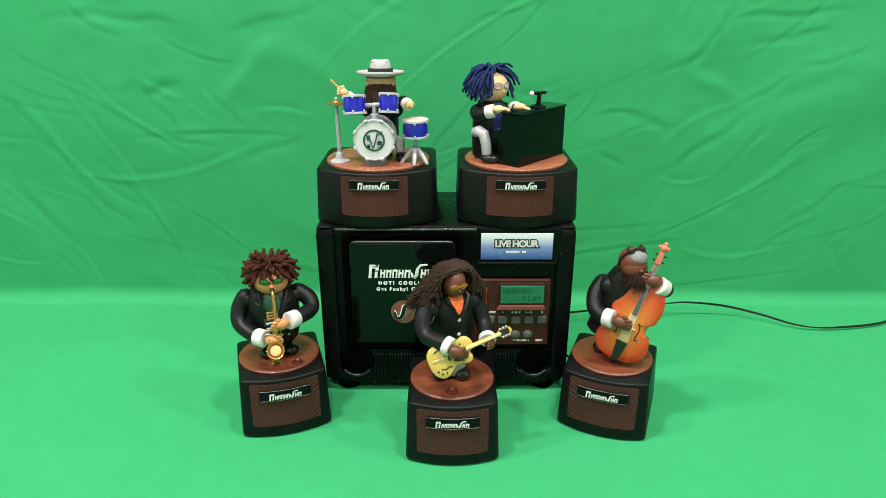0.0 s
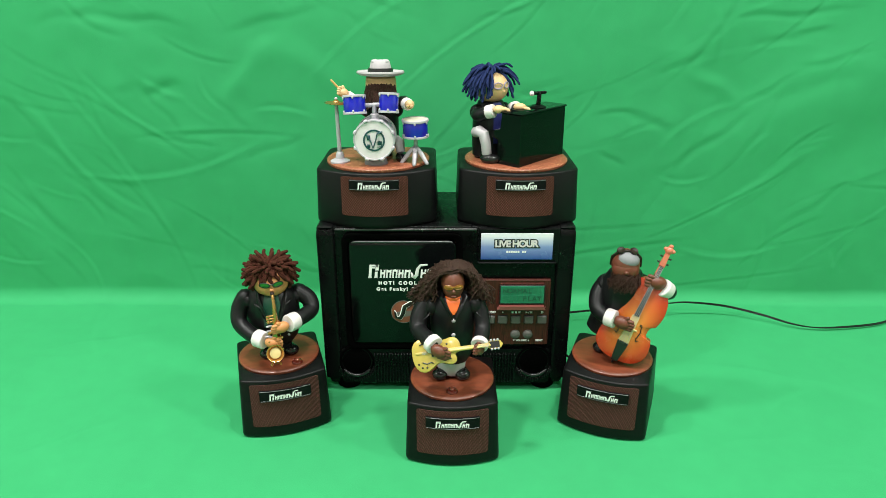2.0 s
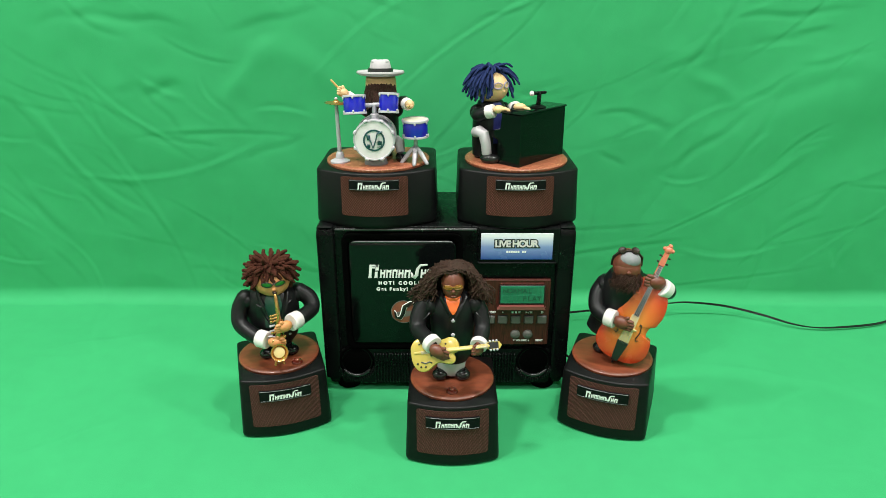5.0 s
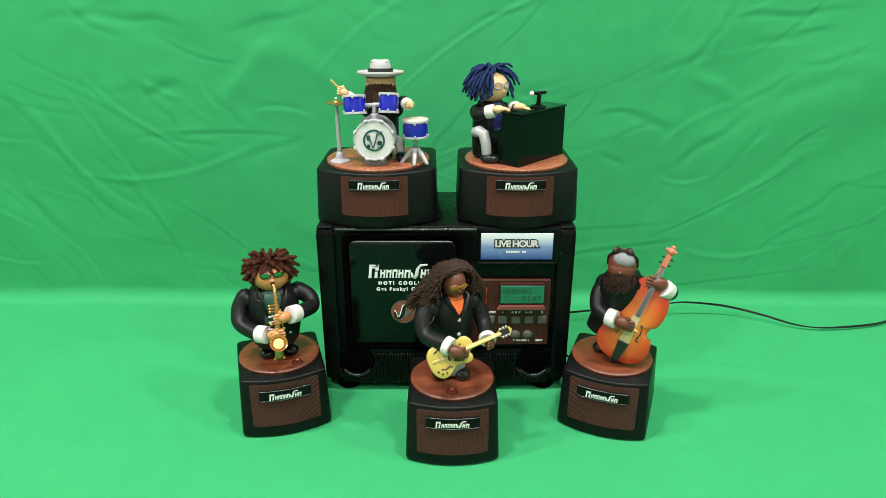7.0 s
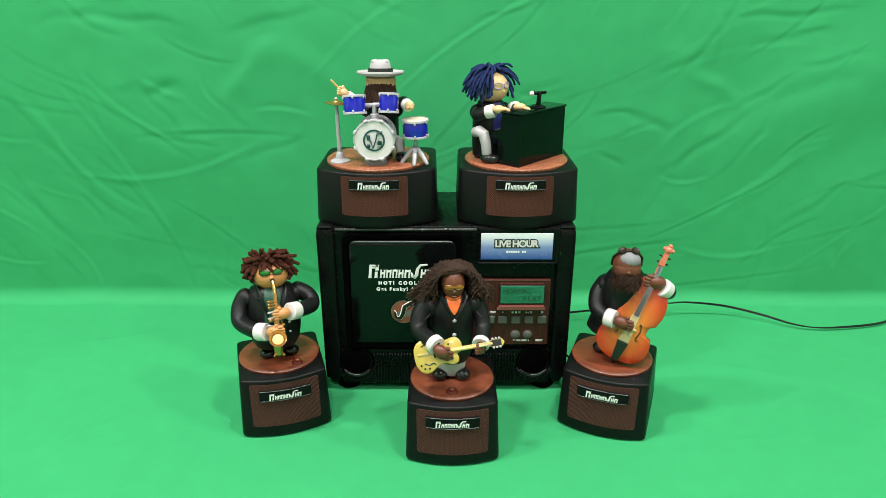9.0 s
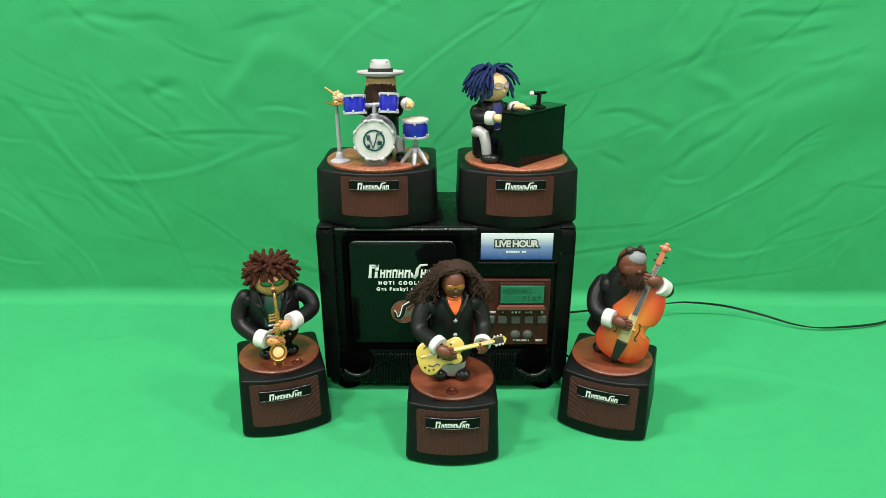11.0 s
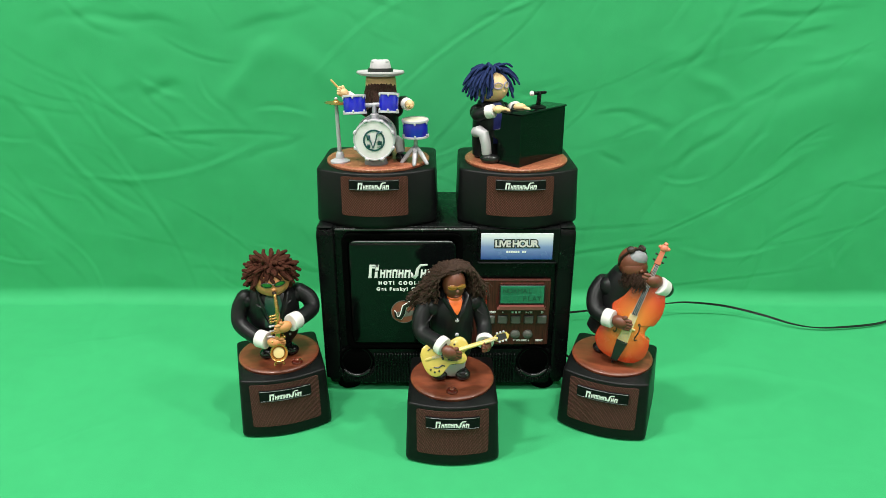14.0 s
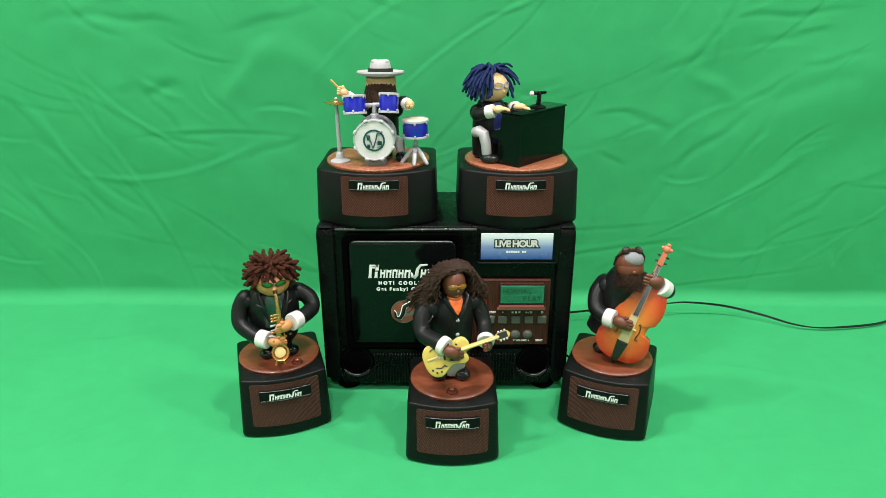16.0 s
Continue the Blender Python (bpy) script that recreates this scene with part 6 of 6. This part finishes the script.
def piano():
    b = 0.2819
    # origin at the corner nearest the edge of the disc; x along the back panel, y towards the player
    m = pose(0.0842, 0.0052, b, 0, 0, PIANO_TURN)
    p = thing("upright_piano", m, "glossy black toy upright piano on the carved disc", "piano")
    L, D, H = 0.0885, 0.0265, 0.0578
    part("back_panel", Geo().box((L - 0.004, 0.003, H), pose(L / 2, 0.0016, H / 2), 0, 0.0006), PIANO, p)
    for x in (0.001, L - 0.001):
        o = [(0.0, 0.0), (0.040, 0.0), (0.040, 0.006), (0.030, 0.010), (0.030, 0.028), (0.0395, 0.031), (0.0395, 0.037), (0.027, 0.040), (0.025, H), (0.0, H)]
        mm = Matrix(((0, 0, 1, x), (1, 0, 0, 0), (0, 1, 0, 0), (0, 0, 0, 1)))
        part("end_panel", Geo().prism(o, [(-0.0016, 0.985), (-0.0012, 1), (0.0012, 1), (0.0016, 0.985)], 0, mm, (0.018, 0.028)), PIANO, p)
    part("front_panel", Geo().box((L - 0.004, 0.003, H), pose(L / 2, 0.0255, H / 2), 0, 0.0006), PIANO, p)
    part("lid", Geo().box((L + 0.0015, D + 0.004, 0.0024), pose(L / 2, D / 2 - 0.0005, H + 0.0012), 0, 0.0009), PIANO, p)
    part("key_bed", Geo().box((L - 0.004, 0.014, 0.004), pose(L / 2, 0.0345, 0.0335), 0, 0.0008), PIANO, p)
    white = Geo().box((0.0035, 0.010, 0.0016), Matrix(), 0, 0.0003).mesh("key", [DRUM_HEAD])
    for k in range(19):
        part("key", white, None, p, m=pose(0.0065 + k * 0.00375, 0.0345, 0.0362))
    # microphone on its own stand upon the lid
    mic = thing("microphone", m @ pose(0.0470, 0.0100, H + 0.0025, 0, 0, -PIANO_TURN), "small black toy microphone with pale head on the piano lid", "microphone")
    part("base", Geo().lathe([(0.0092, -0.0002), (0.0092, 0.001), (0.007, 0.0024), (0.0035, 0.0034)], 0, None, 24), BLACK, mic)
    part("post", Geo().tube([(0, 0, 0.002), (0.0008, 0, 0.0145)], [0.0028, 0.0025], 0, 10), BLACK, mic)
    part("barrel", Geo().tube([(-0.0058, -0.001, 0.0158), (0.0075, 0.001, 0.0168)], [0.0022, 0.0017], 0, 12), BLACK, mic)
    part("mic_head", Geo().ball((-0.0078, -0.0012, 0.0157), (0.0029, 0.0029, 0.0029), 0, 14), DRUM_HEAD, mic, "pale round microphone head")
    return p


sax_doll, sax_horn = sax_player(), saxophone()
gtr_doll, gtr_guitar = guitar_player(), guitar()
bas_doll, bass = bass_player(), double_bass()
bas_arms = bassist_arms(bas_doll)
drm_doll, drm_arm, snr_arm = drummer()
drum_kit()
pia_doll, pia_arm, pia_shoulder = pianist()
piano()


def cables():
    """Mains lead behind the console, lying over the cloth to the edge."""
    g = Geo()
    # lead stands off the cloth near the console; points fitted along camera sight lines
    pts = [Vector(p) for p in ((0.1, 0.135, 0.02), (0.12, 0.165, 0.006), (0.1671, 0.1794, 0.0114), (0.2416, 0.1812, 0.0194), (0.3298, 0.1922, 0.0224), (0.3712, 0.2014, 0.0209), (0.4289, 0.1989, 0.0159), (0.4789, 0.1813, 0.0099), (0.5128, 0.1612, 0.006), (0.545, 0.152, 0.004), (0.585, 0.153, 0.004), (0.64, 0.163, 0.004), (0.7, 0.185, 0.004), (0.85, 0.21, 0.004))]
    fine = []
    for i in range(len(pts) - 1):
        p0, p1, p2, p3 = pts[max(i - 1, 0)], pts[i], pts[i + 1], pts[min(i + 2, len(pts) - 1)]
        for k in range(6):
            t = k / 6
            fine.append(0.5 * ((2 * p1) + (p2 - p0) * t + (2 * p0 - 5 * p1 + 4 * p2 - p3) * t * t + (3 * p1 - p0 - 3 * p2 + p3) * t ** 3))
    fine.append(pts[-1])
    # two cores side by side, slowly twisting about each other
    for s in (-1, 1):
        g.tube([p + Vector((0, 0.0009 * math.cos(0.11 * i), 0.0009 * math.sin(0.11 * i))) * s for i, p in enumerate(fine)], 0.0009, 0, 8)
    tagged(part("mains_cable", g, CABLE), "thin black mains cable trailing over the green cloth", "cable")
    g = Geo().tube([(0.12, 0.06, 0.03), (0.155, 0.045, 0.026), (0.172, 0.02, 0.022), (0.178, -0.005, 0.02)], 0.0014, 0, 8)
    tagged(part("link_cable", g, CABLE), "short black cable from console to figure stand", "cable")


cables()


# ---------------------------------------------------------------- what moves
TIMES = [k * 0.5 for k in range(33)]
# 0: bent forward, 1: leant back
SAX_STATE = [0.22, 0.95, 1.0, 0.36, 0.0, 0.0, 0.36, 1.0, 0.97, 0.4, 0.02, 0.05, 0.65, 1.05, 0.68, 0.02, 0.0, 0.12, 0.95, 0.92, 0.3, 0.0, 0.08, 0.62, 1.05, 0.55, 0.0, 0.0, 0.0, 0.6, 1.05, 0.66, 0.03]
SAX_SWAY = [-0.6, 0.2, 0.4, 1.0, -0.8, 0.3, 1.0, 0.5, -0.6, 0.2, 0.6, 0.0, -0.3, 0.1, 0.5, 0.9, 0.4, 1.0, 0.4, -0.6, 0.2, 0.6, 0.2, -0.5, 0.0, 0.4, 0.6, -0.8, 0.4, -0.6, -0.9, -0.5, 0.9]
# 0: faces the console's display, 1: faces the front
GTR_STATE = [0.0, 0.0, 0.0, 0.03, 0.74, 1.0, 0.88, 0.2, 0.0, 0.15, 0.8, 0.95, 0.35, 0.03, 0.0, 0.33, 0.9, 0.97, 0.64, 0.2, 0.02, 0.1, 0.5, 0.92, 0.95, 0.68, 0.08, 0.0, 0.29, 0.9, 1.0, 0.6, 0.2]
# 0: neck upright, head towards it, 1: neck leant away, head to the front
BAS_STATE = [0.0, 0.12, 0.83, 1.0, 0.72, 0.16, 0.05, 0.6, 0.95, 1.0, 0.62, 0.12, 0.3, 0.9, 1.0, 0.72, 0.12, 0.1, 0.62, 0.95, 0.9, 0.5, 0.12, 0.52, 1.0, 1.0, 0.5, 0.0, 0.0, 0.75, 1.0, 1.0, 0.38]
# strokes of the pianist's arm and of the drummer's stick: tenths of a second and depth
PIA_STROKES = {3: 1.0, 4: 0.3, 5: 0.5, 13: 1.0, 17: 0.2, 23: 0.8, 26: 0.9, 27: 0.45, 36: 0.8, 39: 0.3, 40: 0.42, 49: 0.9, 52: 0.7, 59: 0.8, 63: 0.35, 71: 0.6, 72: 0.85, 73: 0.2, 82: 0.75, 92: 0.6, 99: 0.8, 102: 0.9, 103: 0.4, 110: 0.8, 120: 1.0, 121: 0.4, 131: 0.75, 132: 0.35, 135: 0.28, 141: 1.0, 144: 0.4, 145: 0.5, 154: 0.85, 155: 0.36}
DRM_STROKES = {2: 0.9, 3: 0.5, 7: -0.25, 10: -0.3, 13: 0.7, 23: 0.9, 26: 0.7, 33: -0.2, 45: 0.8, 48: -0.2, 52: 0.7, 59: 0.8, 69: -0.15, 72: 0.8, 81: -0.25, 82: 0.4, 85: 0.45, 89: -0.2, 95: 0.7, 101: 0.8, 110: 0.7, 120: 0.8, 121: 0.3, 125: -0.25, 128: 0.5, 131: 0.8, 141: 0.6, 148: -0.15, 151: -0.2, 156: 0.7}

# and of the arm over the snare drum
SNR_STROKES = {88: 0.2, 90: 0.1, 91: 0.25, 127: 0.2, 128: 0.3, 130: 1.0}


def motions():
    def sax_pose(s, sway):
        return SAX @ SAX_LIFT @ Matrix.Translation(SAX_PIVOT) @ pose(0, 0, 0, 11 - 20 * s, 0, 3.0 * sway)
    rows = [(t, sax_pose(s, w)) for t, s, w in zip(TIMES, SAX_STATE, SAX_SWAY)]
    walk(sax_doll, rows)
    walk(sax_horn, rows)
    rows = [(t, GTR @ Matrix.Translation((0, 0, 0.13)) @ pose(0, 0, 0, 0, 0, 23 - 27 * s)) for t, s in zip(TIMES, GTR_STATE)]
    walk(gtr_doll, rows)
    # the instrument also rocks in the doll's grip: neck up as it turns to the display
    hold = Vector((0.004, -0.043, -0.002))
    walk(gtr_guitar, [(t, m @ Matrix.Translation(hold) @ pose(0, 0, 0, 0, -9.5 * (1 - s), 0) @ Matrix.Translation(-hold + Vector((0, 0, 0.0015 * (1 - s))))) for (t, m), s in zip(rows, GTR_STATE)])
    trunk = lambda s: BAS @ Matrix.Translation(BAS_PIVOT) @ pose(0, 0, 0, 0, 0, 40 - 40 * s)
    lean = lambda s: BAS @ Matrix.Translation(BASS_FOOT) @ pose(0, 0, 0, -10.3, 16.2 + 3.3 * s, 0)
    rest = pose(0, 0, 0, -10.3, 19.5, 0)
    walk(bas_doll, [(t, trunk(s)) for t, s in zip(TIMES, BAS_STATE)])
    walk(bass, [(t, lean(s)) for t, s in zip(TIMES, BAS_STATE)])
    for arm in bas_arms:
        walk(arm, [(t, trunk(s).inverted() @ lean(s) @ rest.inverted()) for t, s in zip(TIMES, BAS_STATE)])
    at = pia_arm.matrix_basis.translation.copy()
    hinge = Vector((0.72, 0.69, 0)).normalized()
    walk(pia_arm, [(k / 10, Matrix.Translation(at) @ Matrix.Rotation(radians(23 * PIA_STROKES.get(k, 0.04)), 4, hinge)) for k in range(161)])
    at2 = drm_arm.matrix_basis.translation.copy()
    walk(drm_arm, [(k / 10, Matrix.Translation(at2) @ pose(0, 0, 0, 0, -17 * DRM_STROKES.get(k, 0.0), 0)) for k in range(161)])
    at3 = snr_arm.matrix_basis.translation.copy()
    axle = Vector((-0.88, -0.47, 0)).normalized()
    walk(snr_arm, [(k / 10, Matrix.Translation(at3) @ Matrix.Rotation(radians(-20 * SNR_STROKES.get(k, 0.0)), 4, axle)) for k in range(161)])


motions()
